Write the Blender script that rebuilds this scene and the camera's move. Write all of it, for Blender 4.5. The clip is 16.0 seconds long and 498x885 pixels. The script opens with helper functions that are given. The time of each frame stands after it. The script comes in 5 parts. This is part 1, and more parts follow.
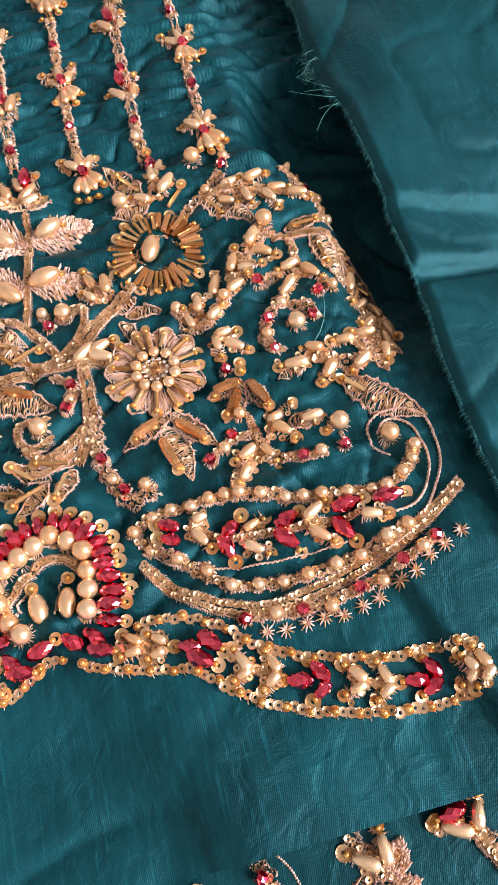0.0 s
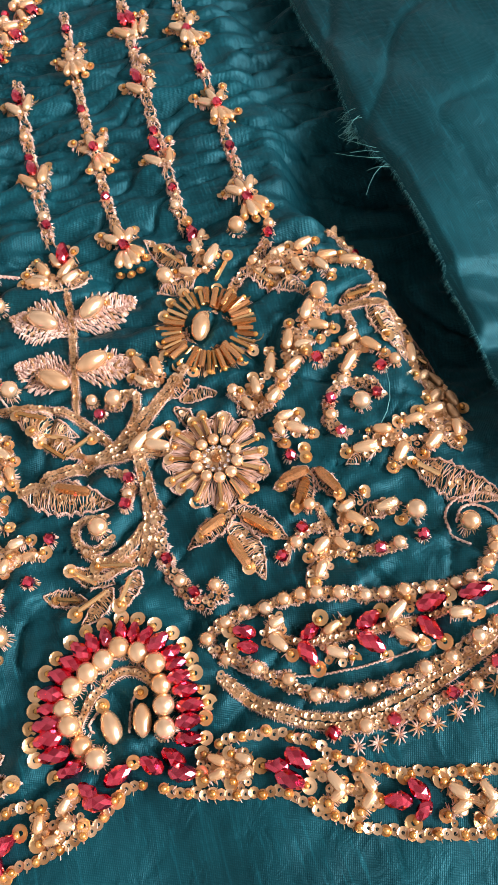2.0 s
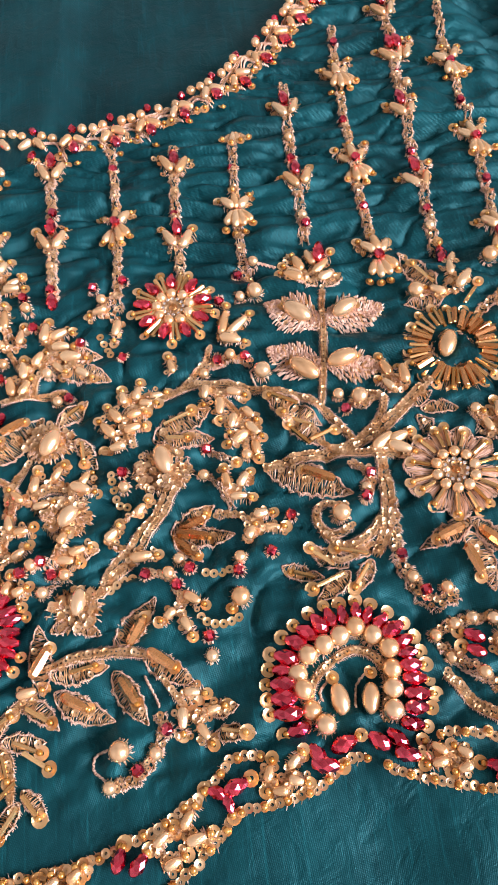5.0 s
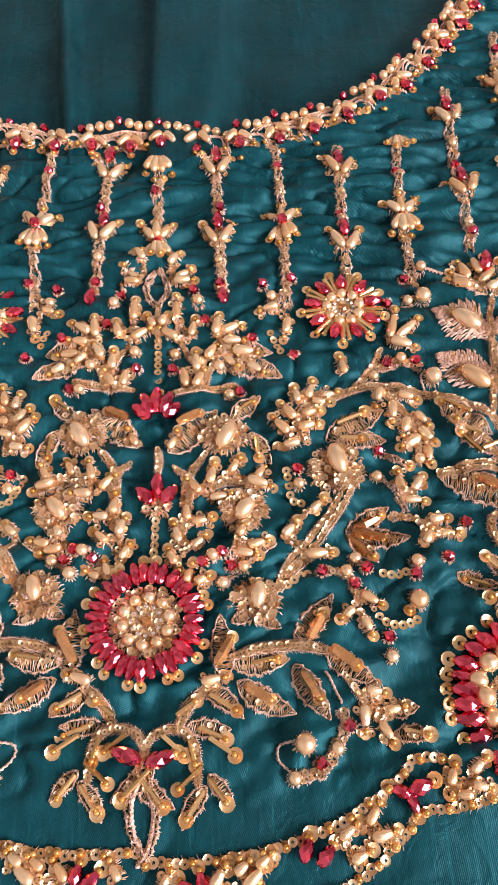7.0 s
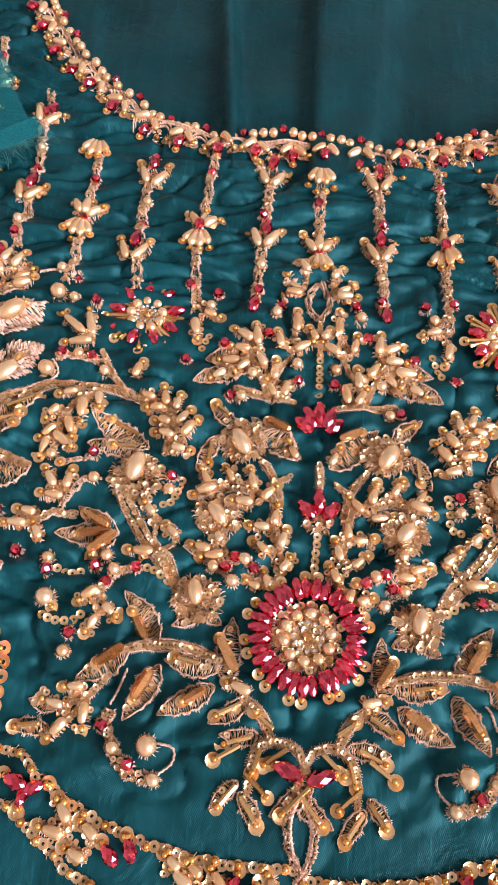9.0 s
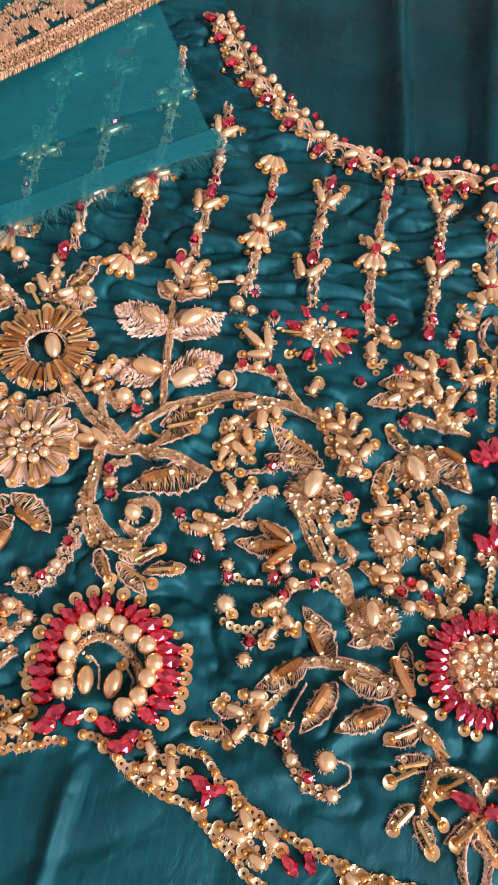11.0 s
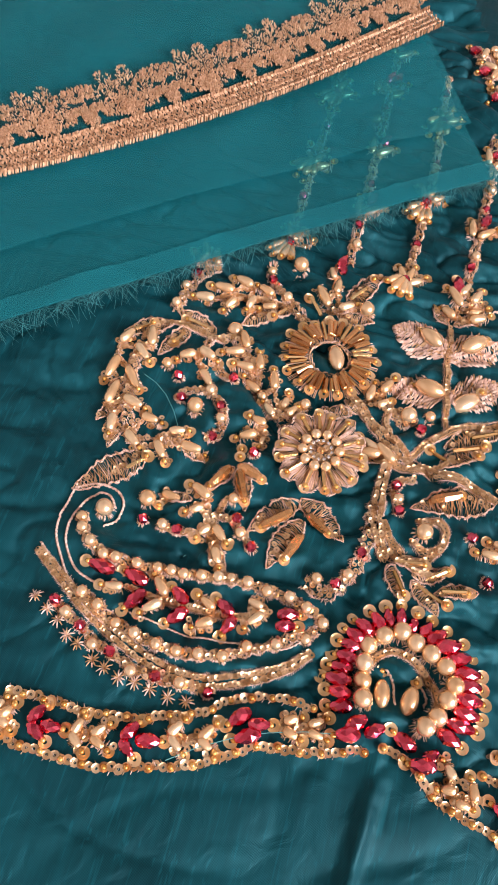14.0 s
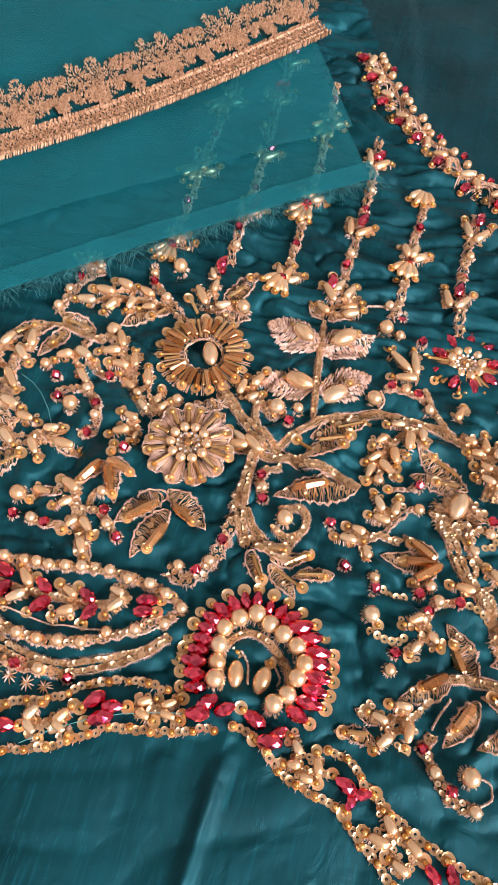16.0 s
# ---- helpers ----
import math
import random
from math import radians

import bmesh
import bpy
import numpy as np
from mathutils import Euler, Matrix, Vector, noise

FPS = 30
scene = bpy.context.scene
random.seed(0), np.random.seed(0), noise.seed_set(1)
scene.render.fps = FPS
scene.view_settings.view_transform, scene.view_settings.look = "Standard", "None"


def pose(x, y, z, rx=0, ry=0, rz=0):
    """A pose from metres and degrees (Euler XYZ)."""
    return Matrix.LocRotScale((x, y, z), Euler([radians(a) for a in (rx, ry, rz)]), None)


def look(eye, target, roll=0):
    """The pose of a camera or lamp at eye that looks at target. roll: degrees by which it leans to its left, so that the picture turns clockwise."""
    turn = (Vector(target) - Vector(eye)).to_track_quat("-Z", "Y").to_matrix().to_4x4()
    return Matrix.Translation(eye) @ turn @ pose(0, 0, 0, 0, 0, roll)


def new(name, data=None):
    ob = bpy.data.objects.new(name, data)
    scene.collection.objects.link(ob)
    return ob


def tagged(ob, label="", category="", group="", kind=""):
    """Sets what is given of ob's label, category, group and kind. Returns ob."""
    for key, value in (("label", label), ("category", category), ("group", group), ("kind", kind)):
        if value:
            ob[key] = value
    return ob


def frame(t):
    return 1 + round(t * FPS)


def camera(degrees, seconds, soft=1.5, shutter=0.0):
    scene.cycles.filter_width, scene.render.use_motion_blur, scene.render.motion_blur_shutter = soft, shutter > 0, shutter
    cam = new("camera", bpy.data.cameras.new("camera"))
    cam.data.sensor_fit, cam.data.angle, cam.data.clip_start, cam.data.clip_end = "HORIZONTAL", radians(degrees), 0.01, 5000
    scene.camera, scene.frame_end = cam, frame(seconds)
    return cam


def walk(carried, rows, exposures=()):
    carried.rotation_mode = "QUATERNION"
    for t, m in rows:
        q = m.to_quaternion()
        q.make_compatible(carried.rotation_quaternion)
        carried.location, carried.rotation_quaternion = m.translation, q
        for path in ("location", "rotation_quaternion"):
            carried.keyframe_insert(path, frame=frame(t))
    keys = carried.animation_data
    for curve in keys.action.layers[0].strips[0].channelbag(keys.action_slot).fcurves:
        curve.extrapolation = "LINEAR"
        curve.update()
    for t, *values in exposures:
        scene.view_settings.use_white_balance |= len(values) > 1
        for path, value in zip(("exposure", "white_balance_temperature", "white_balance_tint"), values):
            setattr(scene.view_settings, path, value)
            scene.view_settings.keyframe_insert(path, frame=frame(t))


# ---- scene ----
cam = camera(37.2, 16.0, soft=1.1)


PATH = [
    (0, (0.1622, -0.0890, 0.2046), (0.2922, 0.7330, -1.6144), -6.1),
    (0.5, (0.1631, -0.0651, 0.2011), (0.3121, 0.7509, -1.6189), -6.9),
    (1, (0.1582, -0.0612, 0.1998), (0.3162, 0.7538, -1.6202), -7.1),
    (1.5, (0.1560, -0.0575, 0.2041), (0.3020, 0.7645, -1.6139), -8.1),
    (2, (0.1494, -0.0568, 0.2063), (0.2914, 0.7772, -1.6057), -7.8),
    (2.5, (0.1387, -0.0543, 0.2126), (0.2767, 0.7857, -1.5974), -6.4),
    (3, (0.1307, -0.0543, 0.2137), (0.2527, 0.7977, -1.5913), -5.1),
    (3.5, (0.1199, -0.0553, 0.2160), (0.2319, 0.8047, -1.5870), -3.6),
    (4, (0.1084, -0.0562, 0.2183), (0.2054, 0.8148, -1.5787), -2.7),
    (4.5, (0.0926, -0.0563, 0.2185), (0.1716, 0.8147, -1.5805), -2.2),
    (5, (0.0828, -0.0536, 0.2200), (0.1398, 0.8194, -1.5780), -2.5),
    (5.2, (0.0787, -0.0538, 0.2204), (0.1267, 0.8252, -1.5756), -2.7),
    (7.3, (0.0292, -0.0495, 0.2243), (0.0072, 0.8115, -1.5817), -2.9),
    (7.5, (0.0274, -0.0531, 0.2222), (-0.0086, 0.8189, -1.5778), -3.3),
    (8, (0.0138, -0.0520, 0.2233), (-0.0212, 0.8120, -1.5807), -1.8),
    (8.5, (-0.0002, -0.0507, 0.2220), (-0.0222, 0.8123, -1.5820), 0.7),
    (9, (-0.0183, -0.0455, 0.2263), (-0.0483, 0.8155, -1.5777), 1.9),
    (9.2, (-0.0269, -0.0430, 0.2280), (-0.0499, 0.8070, -1.5820), 3.0),
    (11.3, (-0.0798, -0.0502, 0.2328), (-0.1838, 0.8068, -1.5712), 3.4),
    (11.5, (-0.0865, -0.0525, 0.2321), (-0.1995, 0.8055, -1.5709), 3.3),
    (12, (-0.1048, -0.0554, 0.2345), (-0.2158, 0.8036, -1.5685), 4.9),
    (12.5, (-0.1178, -0.0607, 0.2339), (-0.2548, 0.8093, -1.5621), 4.7),
    (13, (-0.1298, -0.0629, 0.2335), (-0.2888, 0.8071, -1.5605), 4.6),
    (13.5, (-0.1493, -0.0673, 0.2320), (-0.3273, 0.8017, -1.5610), 4.6),
    (14, (-0.1553, -0.0680, 0.2322), (-0.3533, 0.8060, -1.5558), 4.1),
    (14.5, (-0.1476, -0.0646, 0.2338), (-0.3686, 0.8144, -1.5482), 2.9),
    (15, (-0.1410, -0.0649, 0.2349), (-0.3570, 0.8201, -1.5461), 3.2),
    (15.5, (-0.1333, -0.0676, 0.2336), (-0.3513, 0.8274, -1.5414), 2.8),
    (16, (-0.1081, -0.0657, 0.2374), (-0.3141, 0.8413, -1.5336), 2.5),
]
walk(cam, [(t, look(eye, target, roll)) for t, eye, target, roll in PATH])

# ---- world and light: a closed room with one window, soft daylight ----
world = bpy.data.worlds.new("sky")
scene.world = world
world.use_nodes = True
wn = world.node_tree.nodes
sky = wn.new("ShaderNodeTexSky")
sky.sky_type, sky.sun_disc = "NISHITA", False
sky.sun_elevation, sky.sun_rotation = radians(40), radians(60)
world.node_tree.links.new(sky.outputs[0], wn["Background"].inputs[0])
wn["Background"].inputs[1].default_value = 0.1


def window_light(name, eye, target, sx, sy, power, color):
    lamp = bpy.data.lights.new(name, "AREA")
    lamp.shape, lamp.size, lamp.size_y, lamp.energy, lamp.color = "RECTANGLE", sx, sy, power, color
    ob = new(name, lamp)
    ob.matrix_world = look(eye, target)
    return ob


window_light("window_daylight", (2.50, -1.45, 1.62), (0, 0.05, 0), 2.15, 1.80, 258, (1.0, 0.905, 0.945))


# ---- materials ----
def mat(name, color, rough=0.5, metal=0.0, **more):
    m = bpy.data.materials.new(name)
    m.use_nodes = True
    b = m.node_tree.nodes["Principled BSDF"]
    b.inputs["Base Color"].default_value = (*color, 1)
    b.inputs["Roughness"].default_value = rough
    b.inputs["Metallic"].default_value = metal
    for k, v in more.items():
        b.inputs[k.replace("_", " ")].default_value = v
    return m


def node(m, kind, **inputs):
    n = m.node_tree.nodes.new(kind)
    for k, v in inputs.items():
        n.inputs[k.replace("_", " ")].default_value = v
    return n


def wire(m, a, b):
    m.node_tree.links.new(a, b)


def vary(m, c1, c2, source="random", scale=400.0, c_mid=None):
    """Colour between two tones by the object's own chance number, by island or by fine noise."""
    b = m.node_tree.nodes["Principled BSDF"]
    ramp = node(m, "ShaderNodeValToRGB")
    ramp.color_ramp.elements[0].color = (*c1, 1)
    ramp.color_ramp.elements[1].color = (*c2, 1)
    if c_mid:
        e = ramp.color_ramp.elements.new(0.5)
        e.color = (*c_mid, 1)
    if source == "random":
        wire(m, node(m, "ShaderNodeObjectInfo").outputs["Random"], ramp.inputs[0])
    elif source == "island":
        wire(m, node(m, "ShaderNodeNewGeometry").outputs["Random Per Island"], ramp.inputs[0])
    else:
        tc = node(m, "ShaderNodeTexCoord")
        nz = node(m, "ShaderNodeTexNoise", Scale=scale, Detail=4.0)
        wire(m, tc.outputs["Object"], nz.inputs["Vector"])
        ramp.color_ramp.elements[0].position, ramp.color_ramp.elements[1].position = 0.3, 0.7
        wire(m, nz.outputs["Fac"], ramp.inputs[0])
    wire(m, ramp.outputs[0], b.inputs["Base Color"])
    return m


def grain(m, scale, strength, distance, stretch=(1, 1, 1)):
    b = m.node_tree.nodes["Principled BSDF"]
    tc = node(m, "ShaderNodeTexCoord")
    mp = node(m, "ShaderNodeMapping")
    mp.inputs["Scale"].default_value = stretch
    nz = node(m, "ShaderNodeTexNoise", Scale=scale, Detail=3.0)
    bp = node(m, "ShaderNodeBump", Strength=strength, Distance=distance)
    wire(m, tc.outputs["Object"], mp.inputs["Vector"])
    wire(m, mp.outputs[0], nz.inputs["Vector"])
    wire(m, nz.outputs["Fac"], bp.inputs["Height"])
    wire(m, bp.outputs[0], b.inputs["Normal"])
    return m


def silk(name, dark, light, turn=0.0, weave=0.18):
    """Dupion silk: crossed yarns with slubs along one way, and soft blotches."""
    m = mat(name, dark, 0.47, 0.16, Specular_IOR_Level=0.40)
    m.node_tree.nodes["Principled BSDF"].inputs["Specular Tint"].default_value = (0.30, 0.85, 0.95, 1)
    b = m.node_tree.nodes["Principled BSDF"]
    tc = node(m, "ShaderNodeTexCoord")
    heights = []
    for axis, scale in (("X", 640.0), ("Y", 600.0)):
        mp = node(m, "ShaderNodeMapping")
        mp.inputs["Rotation"].default_value = (0, 0, turn + 0.4)
        yarn = node(m, "ShaderNodeTexWave", Scale=scale, Distortion=1.2, Detail=1.0)
        yarn.inputs["Detail Scale"].default_value = 0.25
        yarn.bands_direction = axis
        wire(m, tc.outputs["Object"], mp.inputs["Vector"])
        wire(m, mp.outputs[0], yarn.inputs["Vector"])
        heights.append(yarn)
    mp = node(m, "ShaderNodeMapping")
    mp.inputs["Rotation"].default_value = (0, 0, turn)
    mp.inputs["Scale"].default_value = (1, 0.035, 1)
    slub = node(m, "ShaderNodeTexNoise", Scale=420.0, Detail=2.0)
    wire(m, tc.outputs["Object"], mp.inputs["Vector"])
    wire(m, mp.outputs[0], slub.inputs["Vector"])
    heights.append(slub)
    add = node(m, "ShaderNodeMath")
    wire(m, heights[0].outputs["Fac"], add.inputs[0])
    wire(m, heights[1].outputs["Fac"], add.inputs[1])
    bp = node(m, "ShaderNodeBump", Strength=weave, Distance=0.0003)
    wire(m, add.outputs[0], bp.inputs["Height"])
    crease = node(m, "ShaderNodeTexNoise", Scale=110.0, Detail=5.0, Distortion=0.9)
    wire(m, tc.outputs["Object"], crease.inputs["Vector"])
    soft_bump = node(m, "ShaderNodeBump", Strength=0.62, Distance=0.0017)
    wire(m, crease.outputs["Fac"], soft_bump.inputs["Height"])
    wire(m, soft_bump.outputs[0], bp.inputs["Normal"])
    wire(m, bp.outputs[0], b.inputs["Normal"])
    blot = node(m, "ShaderNodeTexNoise", Scale=28.0, Detail=5.0)
    wire(m, tc.outputs["Object"], blot.inputs["Vector"])
    mix = node(m, "ShaderNodeMath")
    mix.operation = "MULTIPLY_ADD"
    wire(m, heights[2].outputs["Fac"], mix.inputs[0])
    mix.inputs[1].default_value = 0.42
    wire(m, blot.outputs["Fac"], mix.inputs[2])
    mix2 = node(m, "ShaderNodeMath")
    mix2.operation = "MULTIPLY_ADD"
    wire(m, add.outputs[0], mix2.inputs[0])
    mix2.inputs[1].default_value = 0.13
    wire(m, mix.outputs[0], mix2.inputs[2])
    ramp = node(m, "ShaderNodeValToRGB")
    ramp.color_ramp.elements[0].position, ramp.color_ramp.elements[1].position = 0.85, 1.6
    # sparse pale slubs, thin and short
    mp2 = node(m, "ShaderNodeMapping")
    mp2.inputs["Rotation"].default_value = (0, 0, turn)
    mp2.inputs["Scale"].default_value = (1, 0.04, 1)
    fleck = node(m, "ShaderNodeTexNoise", Scale=1000.0, Detail=1.0)
    wire(m, tc.outputs["Object"], mp2.inputs["Vector"])
    wire(m, mp2.outputs[0], fleck.inputs["Vector"])
    thin = node(m, "ShaderNodeMapRange")
    thin.inputs["From Min"].default_value, thin.inputs["From Max"].default_value = 0.60, 0.78
    thin.inputs["To Max"].default_value = 0.5
    wire(m, fleck.outputs["Fac"], thin.inputs["Value"])
    mix3 = node(m, "ShaderNodeMath")
    wire(m, mix2.outputs[0], mix3.inputs[0])
    wire(m, thin.outputs["Result"], mix3.inputs[1])
    rs = node(m, "ShaderNodeMapRange")
    rs.inputs["From Min"].default_value, rs.inputs["From Max"].default_value = 0.58, 1.16
    wire(m, mix3.outputs[0], rs.inputs["Value"])
    ramp.color_ramp.elements[0].position, ramp.color_ramp.elements[1].position = 0.0, 1.0
    ramp.color_ramp.elements[0].color, ramp.color_ramp.elements[1].color = (*dark, 1), (*light, 1)
    wire(m, rs.outputs["Result"], ramp.inputs[0])
    wire(m, ramp.outputs[0], b.inputs["Base Color"])
    return m


SILK = silk("teal_silk", (0.002, 0.025, 0.033), (0.006, 0.077, 0.097))
# the same silk darkened: shade on inner and lower layers painted into the colour
SILK_SHADED = silk("teal_silk_shaded", (0.002, 0.020, 0.026), (0.005, 0.056, 0.070), 0.06)
# same silk with a raised base: the panel's brighter sheen put into the colour
SILK_SIDE_LIT = silk("teal_silk_side_lit", (0.003, 0.034, 0.043), (0.008, 0.080, 0.098), 0.35)
PEARL = vary(mat("ivory_pearl", (0.8, 0.55, 0.35), 0.26, 0.70, Coat_Weight=0.8, Coat_Roughness=0.10, Specular_IOR_Level=0.6), (0.92, 0.55, 0.27), (0.98, 0.70, 0.43))
PEARL_DROP = grain(vary(mat("streaked_pearl", (0.8, 0.55, 0.35), 0.24, 0.68, Coat_Weight=0.8, Coat_Roughness=0.12, Specular_IOR_Level=0.6), (0.91, 0.54, 0.26), (0.98, 0.71, 0.43)), 11, 0.5, 0.0004, (0.12, 1, 1))
RUBY = vary(mat("ruby_crystal", (0.7, 0.0, 0.05), 0.06, 0.88, Coat_Weight=1.0, Coat_Roughness=0.03, Coat_IOR=1.9, Transmission_Weight=0.6), (0.66, 0.002, 0.058), (1.0, 0.010, 0.072))
RUBY.node_tree.nodes["Principled BSDF"].inputs["Coat Tint"].default_value = (1.0, 0.90, 1.0, 1)
AMBER = vary(mat("amber_glass", (0.5, 0.22, 0.06), 0.08, 0.55, IOR=1.55, Coat_Weight=1.0, Coat_Roughness=0.05, Transmission_Weight=0.55), (0.52, 0.19, 0.04), (0.92, 0.46, 0.17))
BUGLE = vary(mat("gold_bugle", (0.6, 0.36, 0.1), 0.15, 0.8), (0.56, 0.30, 0.10), (0.92, 0.62, 0.30))
SEQUIN = vary(mat("gold_sequin", (0.8, 0.52, 0.22), 0.28, 0.72), (0.62, 0.38, 0.16), (0.94, 0.67, 0.39))
SEQ_TRAIL = vary(mat("gold_sequins", (0.8, 0.52, 0.22), 0.28, 0.80), (0.54, 0.30, 0.13), (0.95, 0.68, 0.42), "island")
SEED = vary(mat("gold_seed_bead", (0.7, 0.38, 0.08), 0.12, 0.6, Coat_Weight=0.7, Coat_Roughness=0.05), (0.62, 0.26, 0.04), (0.92, 0.52, 0.15))
ZARI = vary(mat("gold_zari_thread", (0.6, 0.4, 0.22), 0.42, 0.5), (0.38, 0.21, 0.09), (0.88, 0.60, 0.35), "island")
PALE = vary(mat("pale_rose_gold_thread", (0.7, 0.5, 0.4), 0.5, 0.2), (0.58, 0.37, 0.28), (0.95, 0.74, 0.63), "island")
CLEAR = mat("clear_rhinestone", (0.95, 0.93, 0.9), 0.04, 0.85)
LACE = grain(vary(mat("copper_lace_thread", (0.6, 0.35, 0.2), 0.42, 0.35), (0.34, 0.17, 0.08), (0.70, 0.43, 0.26), "island"), 2500, 0.5, 0.0004)
TEAL_THREAD = vary(mat("teal_thread", (0.02, 0.2, 0.22), 0.6), (0.008, 0.09, 0.10), (0.06, 0.32, 0.34), "island")
PALE_TEAL = mat("pale_teal_thread", (0.12, 0.42, 0.42), 0.6)
WHITE = grain(mat("wall_paint", (0.42, 0.405, 0.39), 0.8), 60, 0.2, 0.002)
WOOD = grain(vary(mat("table_wood", (0.2, 0.12, 0.07), 0.5), (0.12, 0.07, 0.04), (0.26, 0.16, 0.09), "noise", 9.0), 40, 0.2, 0.001, (1, 12, 1))
FLOORING = vary(mat("floor_tiles", (0.4, 0.37, 0.33), 0.5), (0.36, 0.33, 0.29), (0.46, 0.43, 0.38), "noise", 5.0)


def sheer(name, lo, hi):
    """Sheer organza: part of the light passes straight through."""
    m = mat(name, (0.013, 0.21, 0.245), 0.4, 0.0, Specular_IOR_Level=0.3)
    t = node(m, "ShaderNodeBsdfTransparent")
    t.inputs[0].default_value = (0.55, 0.88, 0.92, 1)
    mix = node(m, "ShaderNodeMixShader")
    tc = node(m, "ShaderNodeTexCoord")
    n = node(m, "ShaderNodeTexNoise", Scale=18.0, Detail=5.0)
    rng = node(m, "ShaderNodeMapRange")
    rng.inputs["To Min"].default_value, rng.inputs["To Max"].default_value = lo, hi
    wire(m, tc.outputs["Object"], n.inputs["Vector"])
    wire(m, n.outputs["Fac"], rng.inputs["Value"])
    wire(m, rng.outputs["Result"], mix.inputs[0])
    wire(m, t.outputs[0], mix.inputs[1])
    wire(m, m.node_tree.nodes["Principled BSDF"].outputs[0], mix.inputs[2])
    wire(m, mix.outputs[0], m.node_tree.nodes["Material Output"].inputs["Surface"])
    return m


ORGANZA = sheer("teal_organza", 0.34, 0.48)
ORGANZA_HEM = sheer("doubled_teal_organza", 0.46, 0.56)


# ---- mesh helpers ----
def mesh_of(name, verts, faces, material, smooth=False):
    me = bpy.data.meshes.new(name)
    me.from_pydata([tuple(v) for v in verts], [], faces)
    me.materials.append(material)
    if smooth:
        me.polygons.foreach_set("use_smooth", [True] * len(me.polygons))
    me.update()
    return me


def turned(name, profile, seg, material, smooth=True):
    """A body turned round the x axis; profile rows of (x, radius)."""
    verts, faces = [], []
    for x, r in profile:
        for k in range(seg):
            a = 2 * math.pi * k / seg
            verts.append((x, r * math.cos(a), r * math.sin(a)))
    n = len(profile)
    for i in range(n - 1):
        for k in range(seg):
            j = (k + 1) % seg
            faces.append((i * seg + k, i * seg + j, (i + 1) * seg + j, (i + 1) * seg + k))
    faces.append(tuple(range(seg - 1, -1, -1)))
    faces.append(tuple((n - 1) * seg + k for k in range(seg)))
    return mesh_of(name, verts, faces, material, smooth)


def faceted(name, profile, seg, material):
    """A cut bead round the x axis: each ring is turned half a step, so that the facets are triangles."""
    verts, faces = [], []
    for i, (x, r) in enumerate(profile):
        for k in range(seg):
            a = 2 * math.pi * (k + 0.5 * (i % 2)) / seg
            verts.append((x, r * math.cos(a), r * math.sin(a)))
    n = len(profile)
    for i in range(n - 1):
        for k in range(seg):
            j = (k + 1) % seg
            a, b, c, d_ = i * seg + k, i * seg + j, (i + 1) * seg + k, (i + 1) * seg + j
            faces += [(a, b, c), (b, d_, c)] if i % 2 == 0 else [(a, d_, c), (a, b, d_)]
    faces.append(tuple(range(seg - 1, -1, -1)))
    faces.append(tuple((n - 1) * seg + k for k in range(seg)))
    return mesh_of(name, verts, faces, material)


def smoothstep(a, b, v):
    u = min(1.0, max(0.0, (v - a) / (b - a)))
    return u * u * (3 - 2 * u)


DROP = turned("drop_pearl", [(0.0, 0.14), (0.04, 0.28), (0.15, 0.37), (0.38, 0.46), (0.64, 0.50), (0.84, 0.45), (0.95, 0.28), (1.0, 0.08)], 12, PEARL_DROP)
OVAL = turned("oval_pearl", [(0.0, 0.10), (0.05, 0.24), (0.17, 0.38), (0.38, 0.49), (0.6, 0.50), (0.82, 0.39), (0.95, 0.22), (1.0, 0.08)], 14, PEARL)
BALL = turned("round_pearl", [(-math.cos(math.pi * (i + 0.12) / 8.24), math.sin(math.pi * (i + 0.12) / 8.24)) for i in range(9)], 14, PEARL)
GEM = faceted("ruby_bead", [(-0.88, 0.36), (-0.42, 0.88), (0.0, 1.04), (0.42, 0.88), (0.88, 0.36)], 6, RUBY)
GEM_LONG = faceted("ruby_drop", [(0.0, 0.22), (0.16, 0.36), (0.38, 0.47), (0.60, 0.52), (0.80, 0.42), (0.93, 0.31), (1.0, 0.20)], 7, RUBY)
AMBER_LONG = turned("amber_drop", [(0.0, 0.30), (0.12, 0.42), (0.6, 0.5), (0.9, 0.42), (1.0, 0.25)], 6, AMBER, False)
TUBE = turned("bugle_bead", [(0.0, 0.40), (0.03, 0.5), (0.97, 0.5), (1.0, 0.40)], 6, BUGLE, False)
TUBE_AMBER = turned("amber_bugle", [(0.0, 0.40), (0.03, 0.5), (0.97, 0.5), (1.0, 0.40)], 6, AMBER, False)
STONE = turned("rhinestone", [(-0.6, 0.5), (0.0, 1.0), (0.6, 0.6)], 8, CLEAR, False)
STONE_AMBER = turned("centre_stone", [(-0.6, 0.5), (0.0, 1.0), (0.6, 0.6)], 8, AMBER, False)
SEED_BEAD = turned("seed_bead", [(-0.8, 0.45), (-0.4, 0.92), (0.4, 0.92), (0.8, 0.45)], 8, SEED)


def sequin_rows(seg=12):
    verts, faces = [], []
    for r, z in ((1.0, 0.10), (0.72, -0.02), (0.30, -0.08), (0.28, -0.14), (0.72, -0.09), (1.0, 0.03)):
        for k in range(seg):
            a = 2 * math.pi * k / seg
            verts.append((r * math.cos(a), r * math.sin(a), z))
    for i in range(6):
        for k in range(seg):
            j = (k + 1) % seg
            i2 = (i + 1) % 6
            faces.append((i * seg + k, i2 * seg + k, i2 * seg + j, i * seg + j))
    return verts, faces


